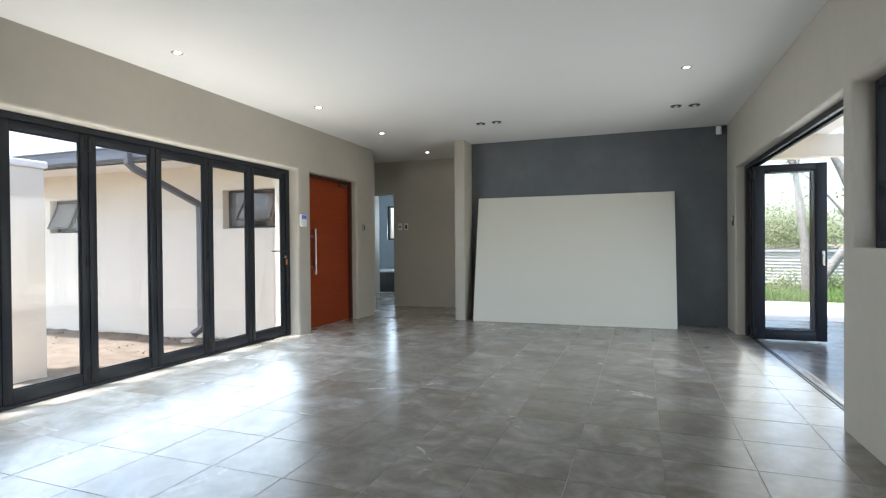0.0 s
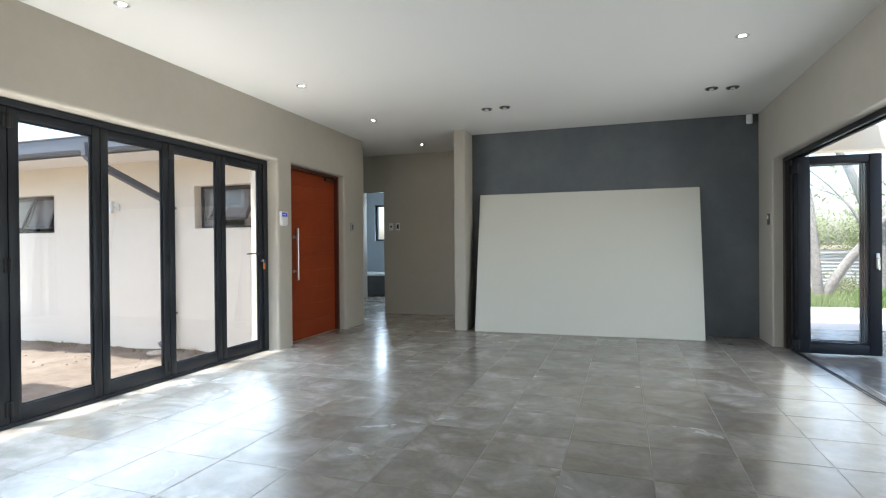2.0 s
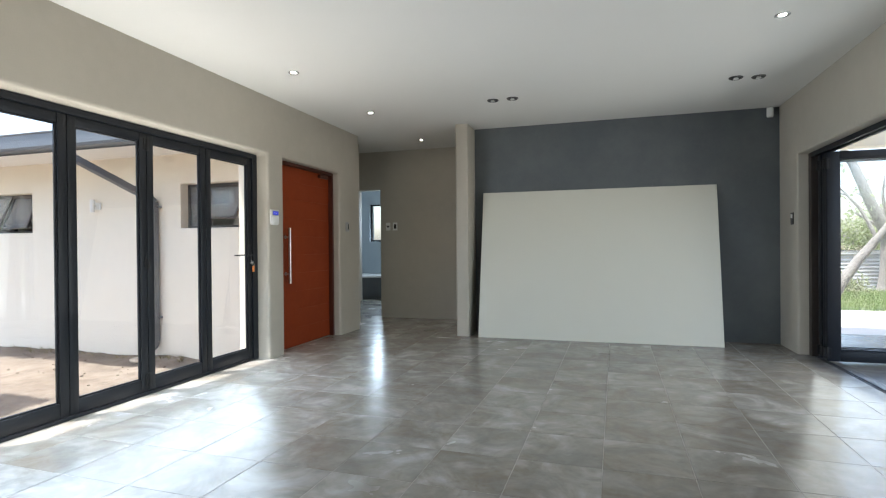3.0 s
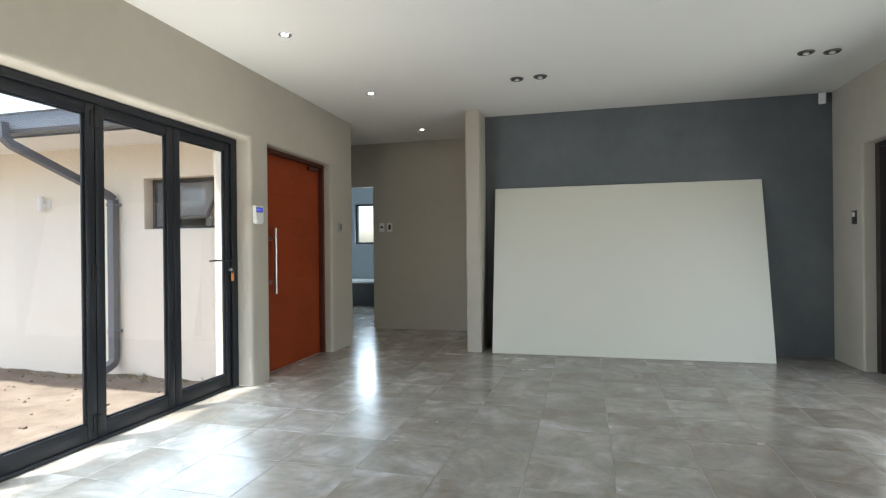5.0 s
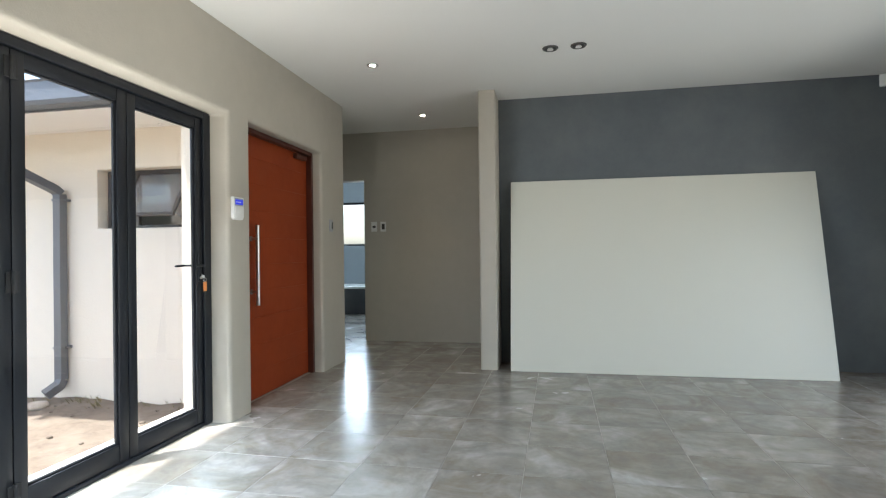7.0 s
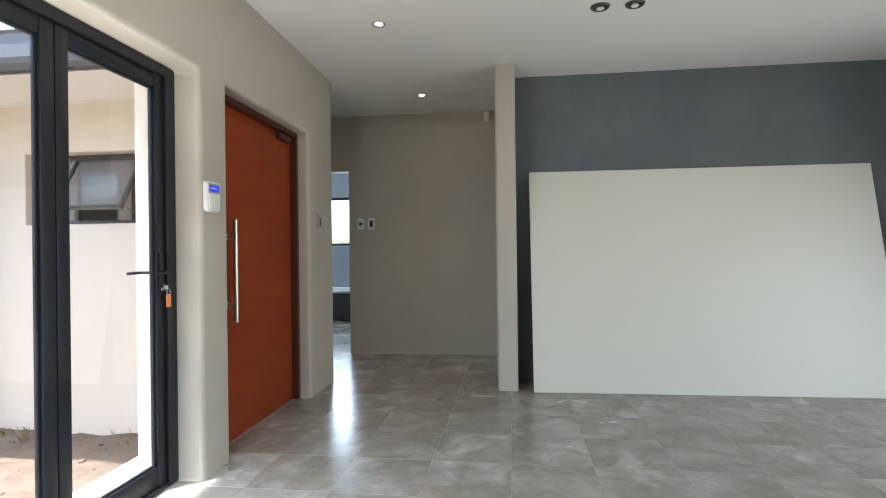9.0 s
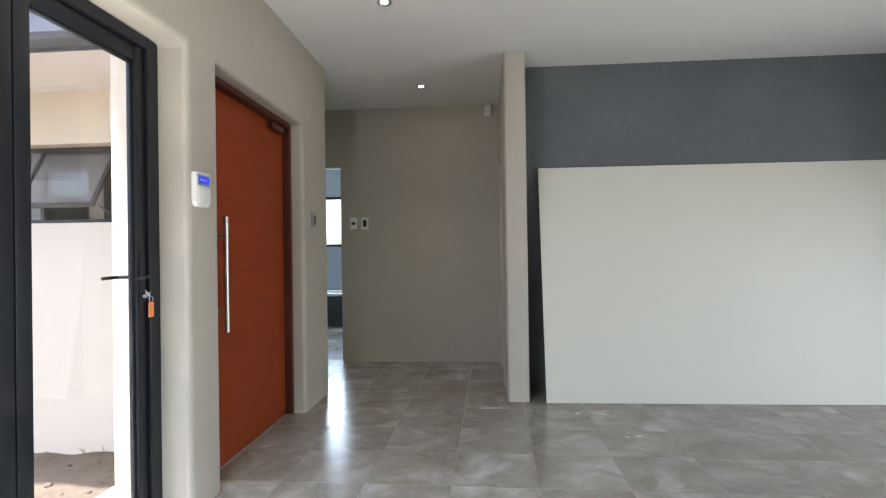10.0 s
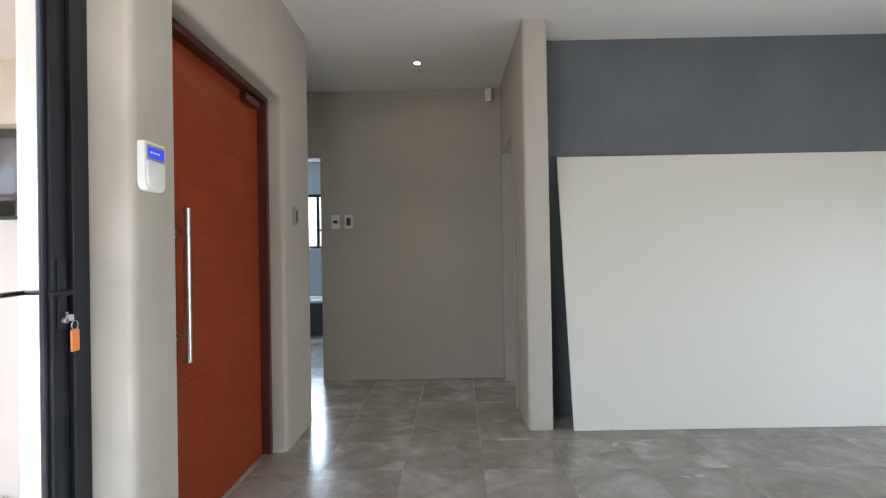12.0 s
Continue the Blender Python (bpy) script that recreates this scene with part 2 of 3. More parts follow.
def wall(name, axis, p0, p1, u0, u1, z0, z1, holes, material, bevel=0.018, kind="structure"):
    """A wall with thickness p0..p1 across the axis, running u0..u1, with openings (u0, u1, z0, z1) through it and softened plaster arrises."""
    us = sorted({u0, u1, *[min(max(h[i], u0), u1) for h in holes for i in (0, 1)]})
    zs = sorted({z0, z1, *[min(max(h[i], z0), z1) for h in holes for i in (2, 3)]})

    def solid(i, j):
        if i < 0 or j < 0 or i >= len(us) - 1 or j >= len(zs) - 1:
            return False
        u, z = (us[i] + us[i + 1]) / 2, (zs[j] + zs[j + 1]) / 2
        return not any(h[0] < u < h[1] and h[2] < z < h[3] for h in holes)

    bm = bmesh.new()
    made = {}

    def v(p, i, j):
        if (p, i, j) not in made:
            co = (p, us[i], zs[j]) if axis == "x" else (us[i], p, zs[j])
            made[p, i, j] = bm.verts.new(co)
        return made[p, i, j]

    for i in range(len(us) - 1):
        for j in range(len(zs) - 1):
            if not solid(i, j):
                continue
            for p in (p0, p1):
                bm.faces.new([v(p, i, j), v(p, i + 1, j), v(p, i + 1, j + 1), v(p, i, j + 1)])
            for di, dj, a, b in ((-1, 0, (i, j), (i, j + 1)), (1, 0, (i + 1, j), (i + 1, j + 1)), (0, -1, (i, j), (i + 1, j)), (0, 1, (i, j + 1), (i + 1, j + 1))):
                if not solid(i + di, j + dj):
                    bm.faces.new([v(p0, *a), v(p0, *b), v(p1, *b), v(p1, *a)])
    bmesh.ops.recalc_face_normals(bm, faces=bm.faces)
    if bevel:
        es = []
        for e in bm.edges:
            if len(e.link_faces) == 2 and abs(e.link_faces[0].normal.dot(e.link_faces[1].normal)) < 0.1:
                mid = (e.verts[0].co + e.verts[1].co) / 2
                if z0 + 0.001 < mid.z < z1 - 0.001:
                    es.append(e)
        bmesh.ops.bevel(bm, geom=es, offset=bevel, segments=4, profile=0.5, affect="EDGES")
    ob = part(name, bm, material)
    smooth(ob)
    return tagged(ob, kind=kind)


# ---- the shell of the house ----
H = 2.665
LX, RX = -3.82, 1.31
wall_left = wall("wall_left", "x", LX - 0.23, LX, -3.0, 7.75, -0.75, H, [(1.71, 5.69, -0.01, 2.085), (5.955, 7.19, -0.01, 2.085)], PLASTER, 0.03)
wall("wall_left_outside", "x", LX - 0.36, LX - 0.232, -3.25, 7.59, -0.75, 2.9, [(1.71, 5.69, -0.01, 2.085), (5.955, 7.19, -0.01, 2.085)], CREAM, 0)
wall("wall_right", "x", RX, RX + 0.25, -3.0, 7.87, -0.3, H, [(3.83, 7.30, -0.01, 2.04), (1.9, 3.70, 1.083, 2.04)], PLASTER, 0.02)
wall("wall_back", "y", -3.25, -3.0, LX - 0.37, RX + 0.25, -0.3, H, [], PLASTER, 0)
wall("wall_accent", "y", 7.87, 8.09, -2.195, RX + 0.25, -0.3, H, [], ACCENT, 0)
wall("wall_pier", "x", -2.36, -2.197, 7.5, 8.945, -0.3, H, [(8.0, 8.83, -0.01, 2.06)], PLASTER, 0.02)
wall("wall_hall", "y", 8.945, 9.10, -6.3, 1.6, -0.3, H, [(-4.83, -4.028, -0.01, 2.055)], PLASTER, 0.006)
wall("wall_lobby", "x", -4.42, -4.06, 7.755, 8.25, -0.75, H, [], PLASTER, 0)
wall("wall_lobby_end", "x", -6.3, -6.15, 8.25, 8.945, -0.3, H, [], PLASTER, 0)
# outside face of the wing across the courtyard
wall("wall_courtyard", "y", 8.0, 8.25, -14.0, -4.42, -1.0, 2.95, [(-7.12, -5.88, 1.46, 2.18), (-11.84, -10.42, 1.44, 2.15)], CREAM, 0.012)
# the room behind the accent wall, and the bathroom
wall("wall_side_room", "x", 1.35, 1.6, 8.09, 8.945, -0.3, H, [(8.25, 8.8, 0.9, 2.1)], PLASTER, 0)
wall("wall_bath_left", "x", -6.45, -6.3, 8.945, 12.6, -0.3, H, [], BLUEWALL, 0)
wall("wall_bath_right", "x", -3.6, -3.45, 9.10, 12.6, -0.3, H, [], BLUEWALL, 0)
wall("wall_bath_far", "y", 12.6, 12.85, -6.45, -3.45, -0.3, H, [(-5.92, -4.5, 1.26, 2.14)], BLUEWALL, 0.004)

tagged(part("ceiling", boxes((LX, RX, -3.0, 7.87, H, H + 0.1), (-6.3, -2.36, 7.87, 8.945, H, H + 0.1), (-4.4, LX, 7.75, 7.87, H, H + 0.1), (-2.36, 1.6, 7.87, 9.1, H, H + 0.1), (-6.45, -3.45, 9.10, 12.85, H, H + 0.1)), CEIL), kind="structure")
tagged(part("roof", boxes((LX - 0.62, 2.8, -3.9, 9.3, 2.96, 3.1), (-6.9, -3.2, 9.3, 13.2, 2.96, 3.1), (-4.46, LX - 0.62, 8.3, 9.3, 2.96, 3.1)), ROOF), kind="structure")

# ---- ground ----
def ground_height(x, y):
    k = min(max((x + 4.3) / 5.0, 0), 1)
    base = -0.70 + 0.55 * k
    if x < -4.2:
        n = noise.noise((x * 0.9, y * 0.9, 0)) * 0.05 + noise.noise((x * 3.1, y * 3.1, 4)) * 0.03 + noise.noise((x * 9, y * 9, 7)) * 0.015
        base += n + 0.07 * math.exp(-max(8.0 - y, 0) * 2.0)
    return base


def ground_sheet():
    xs = sorted({*[-14 + 0.09 * i for i in range(112)], -300, -80, -40, -20, -3.9, -2, 0, 2, 4, 6, 9, 14, 25, 60, 300})
    ys = sorted({*[0 + 0.1 * i for i in range(82)], -300, -60, -20, -8, -3, 10, 14, 20, 30, 60, 300})
    verts = [(x, y, ground_height(x, y)) for y in ys for x in xs]
    w = len(xs)
    faces = [(j * w + i, j * w + i + 1, (j + 1) * w + i + 1, (j + 1) * w + i) for j in range(len(ys) - 1) for i in range(w - 1)]
    me = bpy.data.meshes.new("ground")
    me.from_pydata(verts, [], faces)
    me.materials.append(SOIL)
    me.shade_smooth()
    return tagged(new("ground", me), kind="structure")


ground_sheet()
tagged(part("paving", boxes((1.56, 14, 8.9, 12.1, -0.3, -0.06), (6.5, 14, -4, 8.9, -0.3, -0.06), bevel=0.01), PAVING), kind="structure")
tagged(part("lawn", boxes((-3.4, 30, 12.6, 40, -0.3, -0.10)), LAWN), kind="structure")
tagged(part("patio_floor", boxes((1.56, 6.5, 2.0, 8.9, -0.3, -0.012), bevel=0.005), TILE_REST), kind="structure")
tagged(part("apron", boxes((-4.46, -4.21, 0.8, 7.9, -0.9, -0.03), bevel=0.02), CONCRETE), kind="structure")

# ---- folding doors ----
def leaf_mesh(w, h, stile, rail, depth):
    """A door leaf frame in its own x (0..w), z (0..h), centred on y, with a glazing bead."""
    bm = bmesh.new()
    d = depth / 2
    box(bm, 0.002, stile, -d, d, 0, h, 0.005)
    box(bm, w - stile, w - 0.002, -d, d, 0, h, 0.005)
    box(bm, stile, w - stile, -d + 0.003, d - 0.003, 0, rail, 0.004)
    box(bm, stile, w - stile, -d + 0.003, d - 0.003, h - rail * 0.7, h, 0.004)
    b = 0.012
    for x0, x1, z0, z1 in ((stile, stile + b, rail, h - rail * 0.7), (w - stile - b, w - stile, rail, h - rail * 0.7), (stile + b, w - stile - b, rail, rail + b), (stile + b, w - stile - b, h - rail * 0.7 - b, h - rail * 0.7)):
        box(bm, x0, x1, -d + 0.012, d - 0.012, z0, z1, 0.003, 1)
    return bm


def pane(parent, x0, x1, z0, z1, y=0.0, material=None, thick=0.006):
    ob = part("pane", boxes((x0, x1, y - thick / 2, y + thick / 2, z0, z1)), material or GLASS, parent, "clear glass pane")
    ob.visible_shadow = False
    return ob


def pull_handle(parent, x, z, side):
    """A flat recessed pull with an upright bar."""
    bm = boxes((x - 0.017, x + 0.017, 0.0, side * 0.012, z - 0.085, z + 0.085), bevel=0.004)
    tube(bm, [(x, side * 0.01, z - 0.06), (x, side * 0.045, z - 0.05), (x, side * 0.045, z + 0.05), (x, side * 0.01, z + 0.06)], 0.009, 8)
    return smooth(part("pull_handle", bm, DARKPL, parent, "black pull handle"))


def hinge(parent, x, z, y):
    bm = disc_stack(bmesh.new(), [(0.009, -0.05), (0.011, -0.047), (0.011, 0.047), (0.009, 0.05)], 12, Matrix.Translation((x, y, z)))
    box(bm, x - 0.03, x + 0.03, y * 0.55, y * 0.9, z - 0.045, z + 0.045, 0.002, 1)
    return smooth(part("hinge", bm, RUBBER, parent))


FX = LX - 0.185   # centre plane of the left doors; local +x runs along world -y after the turn
left_doors = tagged(thing("folding_door", (FX, 5.69, 0.0), "charcoal aluminium folding glass doors, closed, in the courtyard wall", "door", rz=-90), kind="")
part("door_frame", boxes((0.0, 0.072, -0.05, 0.05, 0.0, 2.08), (3.884, 3.98, -0.05, 0.05, 0.0, 2.08), (0.072, 3.884, -0.05, 0.05, 2.033, 2.08), (0.072, 3.884, -0.045, 0.045, 0.0, 0.022), bevel=0.004), ALU, left_doors)
LEAFW = 0.635
for i in range(6):
    lf = smooth(part("leaf", leaf_mesh(LEAFW, 2.005, 0.064, 0.098, 0.044), ALU, left_doors))
    lf.location = (0.073 + LEAFW * i, 0.014, 0.026)
    pane(lf, 0.06, LEAFW - 0.06, 0.095, 1.94)
    if i in (1, 3):
        pull_handle(lf, LEAFW - 0.022, 1.01, 0.022)
        for z in (0.09, 1.0, 1.92):
            hinge(lf, LEAFW, z, 0.032)
    if i == 0:
        # lever with a long backplate inside and out, lock and key
        for side, reach in ((1, 0.03), (-1, 0.055)):
            bm = boxes((0.018, 0.05, side * 0.022, side * 0.030, 0.93, 1.13), bevel=0.003)
            tube(bm, [(0.034, side * 0.025, 1.035), (0.034, side * (0.026 + reach), 1.035), (0.046, side * (0.031 + reach), 1.035), (0.125, side * (0.031 + reach), 1.033)], 0.0075, 10)
            smooth(part("lever_handle", bm, ALU, lf, "black lever handle"))
        smooth(part("lock_cylinder", disc_stack(bmesh.new(), [(0.009, 0.0), (0.009, 0.012), (0.007, 0.014)], 16, pose(0.034, 0.030, 0.955, -90)), CHROME, lf, "chrome lock cylinder"))

# key and orange tag hanging from the lock
key_tag = thing("key_tag", (FX + 0.062, 5.584, 0.985), "orange plastic tag and key hanging in the door lock", "key")
bm = boxes((-0.012, 0.012, -0.0015, 0.0015, -0.006, 0.012), (-0.012, -0.004, -0.0015, 0.0015, 0.012, 0.02), bevel=0.001, seg=1)
part("key", bm, CHROME, key_tag, "steel key")
bm = bmesh.new()
ring = [(0.014 + 0.0, 0.013 * math.cos(a), -0.018 + 0.013 * math.sin(a)) for a in [i * math.pi / 8 for i in range(17)]]
tube(bm, ring, 0.0014, 6)
part("key_ring", bm, CHROME, key_tag, "steel split ring")
part("tag", boxes((0.011, 0.017, -0.016, 0.016, -0.092, -0.03), bevel=0.0028, seg=3), ORANGE, key_tag, "orange plastic tag")

# the right-hand doors stand folded against the far jamb, opening on the patio
right_doors = thing("folding_door", (1.46, 7.30, 0.0), "charcoal aluminium folding glass doors, folded open to the patio", "door")
part("door_frame", boxes((-0.05, 0.05, -0.075, 0.0, 0.0, 2.04), (-0.05, 0.05, -3.47, -3.40, 0.0, 2.04), bevel=0.004), DARKBROWN, right_doors, "dark brown jamb")
part("head_track", boxes((-0.05, -0.02, -3.40, -0.075, 1.995, 2.04), (0.02, 0.05, -3.40, -0.075, 1.995, 2.04), (-0.02, 0.02, -3.40, -0.075, 2.02, 2.04), bevel=0.003), ALU, right_doors)
part("floor_track", boxes((-0.02, -0.006, -3.40, -0.075, -0.02, 0.004), (0.006, 0.02, -3.40, -0.075, -0.02, 0.004), (-0.006, 0.006, -3.40, -0.075, -0.02, -0.004)), ALU, right_doors)
for i, (dx, dy) in enumerate(((-0.03, -0.37), (-0.02, -0.29), (-0.03, -0.21))):
    lf = smooth(part("leaf", leaf_mesh(0.71, 1.97, 0.105, 0.10, 0.06), ALU, right_doors))
    lf.location = (dx, dy, 0.02)
    pane(lf, 0.1, 0.61, 0.095, 1.91)
    hinge(lf, 0.0, 0.08, -0.04)
    hinge(lf, 0.0, 1.86, -0.04)
    if i == 0:
        bm = boxes((0.655, 0.685, -0.04, -0.03, 0.85, 1.0), bevel=0.004)
        tube(bm, [(0.67, -0.035, 0.95), (0.67, -0.075, 0.95), (0.66, -0.08, 0.945), (0.665, -0.08, 0.84)], 0.009, 8)
        smooth(part("lever_handle", bm, STEEL, lf, "steel lever handle"))

# ---- entrance door ----
entry = thing("entrance_door", (LX - 0.09, 5.955, 0.0), "red-brown stained wooden front door, closed, with long steel pull", "door")
W = 1.235
part("door_frame", boxes((-0.12, 0.0, 0.0, 0.038, 0.0, 2.085), (-0.12, 0.0, W - 0.038, W, 0.0, 2.085), (-0.12, 0.0, 0.038, W - 0.038, 2.05, 2.085), bevel=0.004), FRAMEWOOD, entry, "dark stained timber frame")
bm = bmesh.new()
zs = [0.006, 0.21, 0.42, 0.63, 0.84, 1.05, 1.26, 1.47, 1.68, 1.88, 2.048]
for a, b in zip(zs, zs[1:]):
    box(bm, -0.10, -0.052, 0.040, W - 0.040, a, b - 0.0003, 0.0008, 1)
leaf = smooth(part("leaf", bm, DOORWOOD, entry, "horizontal red-brown boards"))
bm = bmesh.new()
tube(bm, [(0.005, 0.233, 0.735), (0.005, 0.233, 1.352)], 0.0155, 18)
for z in (0.84, 1.25):
    tube(bm, [(-0.052, 0.233, z), (0.002, 0.233, z)], 0.009, 12)
smooth(part("pull_bar", bm, STEEL, entry, "brushed steel pull bar"))
for z in (0.84, 1.25):
    smooth(part("rose", disc_stack(bmesh.new(), [(0.02, 0), (0.02, 0.005), (0.012, 0.008)], 18, pose(-0.052, 0.233, z, 0, 90)), CHROME, entry))
part("door_closer", boxes((-0.052, -0.012, W - 0.30, W - 0.10, 1.992, 2.037), bevel=0.008, seg=3), FRAMEWOOD, entry, "brown door closer")

# painted lining of the doorway beside the hall
lining = tagged(thing("door_2", (-2.2785, 8.0, 0.0), "taupe painted lining of an open doorway", "door frame"), kind="structure")
part("lining", boxes((-0.084, 0.084, 0.0, 0.03, 0.0, 2.06), (-0.084, 0.084, 0.80, 0.83, 0.0, 2.06), (-0.084, 0.084, 0.03, 0.80, 2.03, 2.06), bevel=0.003), PLASTER, lining)
part("architrave", boxes((-0.094, -0.084, 0.80, 0.865, 0.0, 2.10), (-0.094, -0.084, -0.035, 0.03, 0.0, 2.10), (-0.094, -0.084, 0.03, 0.80, 2.03, 2.10), bevel=0.002), PLASTER, lining)

# ---- windows ----
def window_unit(name, at, w, h, mullions, transoms, label, rz=0, fill=None, open_sash=None, frame_mat=ALU):
    """Aluminium window in local x (0..w), z (0..h)."""
    win = tagged(thing(name, at, label, "window", rz=rz), kind="structure")
    f = 0.04
    bs = [(0, f, -0.03, 0.03, 0, h), (w - f, w, -0.03, 0.03, 0, h), (f, w - f, -0.03, 0.03, 0, f), (f, w - f, -0.03, 0.03, h - f, h)]
    bs += [(m - 0.02, m + 0.02, -0.028, 0.028, f, h - f) for m in mullions]
    bs += [(x0, x1, -0.026, 0.026, z - 0.018, z + 0.018) for x0, x1, z in transoms]
    part("window_frame", boxes(*bs, bevel=0.004), frame_mat, win)
    edges = [f, *mullions, w - f]
    for i, (a, b) in enumerate(zip(edges, edges[1:])):
        if open_sash is not None and i in open_sash:
            # top-hung sash swung outwards
            sw, sh = b - a - 0.04, h - 2 * f
            sash = part("sash", boxes((0, 0.035, -0.018, 0.018, -sh, 0), (sw - 0.035, sw, -0.018, 0.018, -sh, 0), (0.035, sw - 0.035, -0.018, 0.018, -sh, -sh + 0.035), (0.035, sw - 0.035, -0.018, 0.018, -0.035, 0), bevel=0.003), frame_mat, win)
            sash.matrix_basis = pose(a + 0.02, -0.02, h - f, -open_sash[i])
            pane(sash, 0.03, sw - 0.03, -sh + 0.03, -0.03, material=fill)
            stay = bmesh.new()
            s = math.sin(radians(open_sash[i]))
            tube(stay, [(b - 0.04, -0.02, f + 0.02), (b - 0.04, -0.03 - sh * s * 0.8, h - f - sh * math.cos(radians(open_sash[i])) * 0.95)], 0.008, 6)
            part("stay", stay, CHROME, win)
        else:
            pane(win, a - 0.01, b + 0.01, f - 0.01, h - f + 0.01, material=fill)
    return win


window_unit("window_1", (-7.12, 8.19, 1.46), 1.24, 0.72, (0.42,), (), "dark aluminium window with the top-hung sash open", fill=FROST, open_sash={1: 31}, frame_mat=GREYALU)
window_unit("window_2", (-11.84, 8.19, 1.44), 1.42, 0.71, (0.72,), (), "dark aluminium window with the top-hung sashes ajar", fill=FROST, open_sash={0: 24, 1: 20}, frame_mat=GREYALU)
window_unit("window_3", (RX + 0.145, 3.70, 1.083), 1.8, 0.947, (0.9,), ((0.04, 0.88, 0.36),), "dark aluminium window in a deep plastered recess", rz=-90)
window_unit("window_4", (-5.92, 12.68, 1.26), 1.42, 0.88, (0.95,), ((0.95, 1.38, 0.3),), "bathroom window with dark aluminium frame")
# plain rooms behind the courtyard windows; a high far window is added to each for the bright band in the glass
for x0, x1 in ((-9.55, -5.6), (-14.0, -9.75)):
    tagged(part("wall_inner_room", boxes((x0, x1, 11.2, 11.3, 0, 2.05), (x0, x1, 11.2, 11.3, 2.5, 2.7), (x0, x0 + 0.2, 11.2, 11.3, 2.05, 2.5), (x1 - 0.5, x1, 11.2, 11.3, 2.05, 2.5), (x0 - 0.1, x0, 8.25, 11.3, 0, 2.7), (x1, x1 + 0.1, 8.26, 11.3, 0, 2.7), (x0, x1, 8.25, 11.2, -0.1, 0), (x0, x1, 8.25, 11.2, 2.6, 2.7)), PLASTER), kind="structure")
    w = tagged(thing("added_window_5" if x1 > -8 else "added_window_6", (x0 + 0.2, 11.25, 2.05), "obscure glass window added high in a far wall to brighten the courtyard glass", "window"), kind="structure")
    part("window_frame", boxes((0, 0.04, -0.03, 0.03, 0, 0.45), (x1 - x0 - 0.74, x1 - x0 - 0.7, -0.03, 0.03, 0, 0.45), (0.04, x1 - x0 - 0.74, -0.03, 0.03, 0, 0.04), (0.04, x1 - x0 - 0.74, -0.03, 0.03, 0.41, 0.45)), ALU, w)
    pane(w, 0.035, x1 - x0 - 0.735, 0.035, 0.415, material=OBSCURE)

# ---- eave, gutter and downpipe across the courtyard ----
tagged(part("soffit", boxes((-14.0, -4.25, 6.95, 8.0, 2.66, 2.68)), SOFFIT), kind="structure")
bm = bmesh.new()
prof = [(6.95, 2.62), (6.80, 2.62), (6.775, 2.66), (6.775, 2.84), (6.755, 2.86), (6.785, 2.87), (6.79, 2.67), (6.95, 2.66)]
for x in (-14.0, -4.3):
    for y, z in prof:
        bm.verts.new((x, y, z))
bm.verts.ensure_lookup_table()
n = len(prof)
for i in range(n):
    bm.faces.new((bm.verts[i], bm.verts[(i + 1) % n], bm.verts[n + (i + 1) % n], bm.verts[n + i]))
bmesh.ops.recalc_face_normals(bm, faces=bm.faces)
gutter = thing("gutter", (0, 0, 0), "dark slate gutter along the courtyard eave", "gutter")
part("trough", bm, GUTTER, gutter)
part("fascia", boxes((-14.0, -4.3, 6.95, 6.975, 2.60, 2.88)), GUTTER, gutter)
tagged(part("roof_wing", boxes((-14.2, -4.3, 0, 5.4, 0, 0.03)), ROOF), kind="structure").matrix_basis = pose(0, 6.9, 2.88, 7)

dp = thing("downpipe", (-7.58, 7.92, -0.62), "grey square downpipe with a swan neck on the cream wall", "downpipe")
def square_tube(pts, w):
    bm = bmesh.new()
    tube(bm, pts, w * 0.7071, 4)
    return bm
part("pipe", square_tube([(0, 0, 0.24), (0, 0, 2.51)], 0.1), PIPE, dp)
part("swan_neck", square_tube([(0, 0, 2.51), (-0.015, -0.05, 2.56), (-0.35, -1.12, 3.10), (-0.37, -1.20, 3.18), (-0.372, -1.215, 3.36)], 0.095), PIPE, dp)
part("shoe", square_tube([(0, 0, 0.24), (0, -0.03, 0.18), (-0.06, -0.16, 0.09)], 0.102), PIPE, dp)
for z in (0.62, 2.42):
    part("bracket", boxes((-0.06, 0.085, 0.0, 0.078, z, z + 0.03), (-0.06, 0.06, -0.06, 0.0, z, z + 0.03), bevel=0.002, seg=1), PIPE, dp)

wl = thing("wall_light", (-8.86, 8.0, 1.87), "white tubular up-and-down light on the cream wall", "lamp")
part("backplate", boxes((-0.05, 0.07, -0.02, 0.0, -0.06, 0.06), bevel=0.004), WHITEPL, wl)
smooth(part("housing", disc_stack(bmesh.new(), [(0.030, -0.105), (0.037, -0.105), (0.037, 0.105), (0.030, 0.105), (0.030, 0.06), (0.001, 0.06)], 24, pose(-0.03, -0.085, 0), caps=False), WHITEPL, wl))
part("arm", boxes((-0.042, -0.018, -0.052, -0.018, -0.02, 0.02), bevel=0.003), WHITEPL, wl)

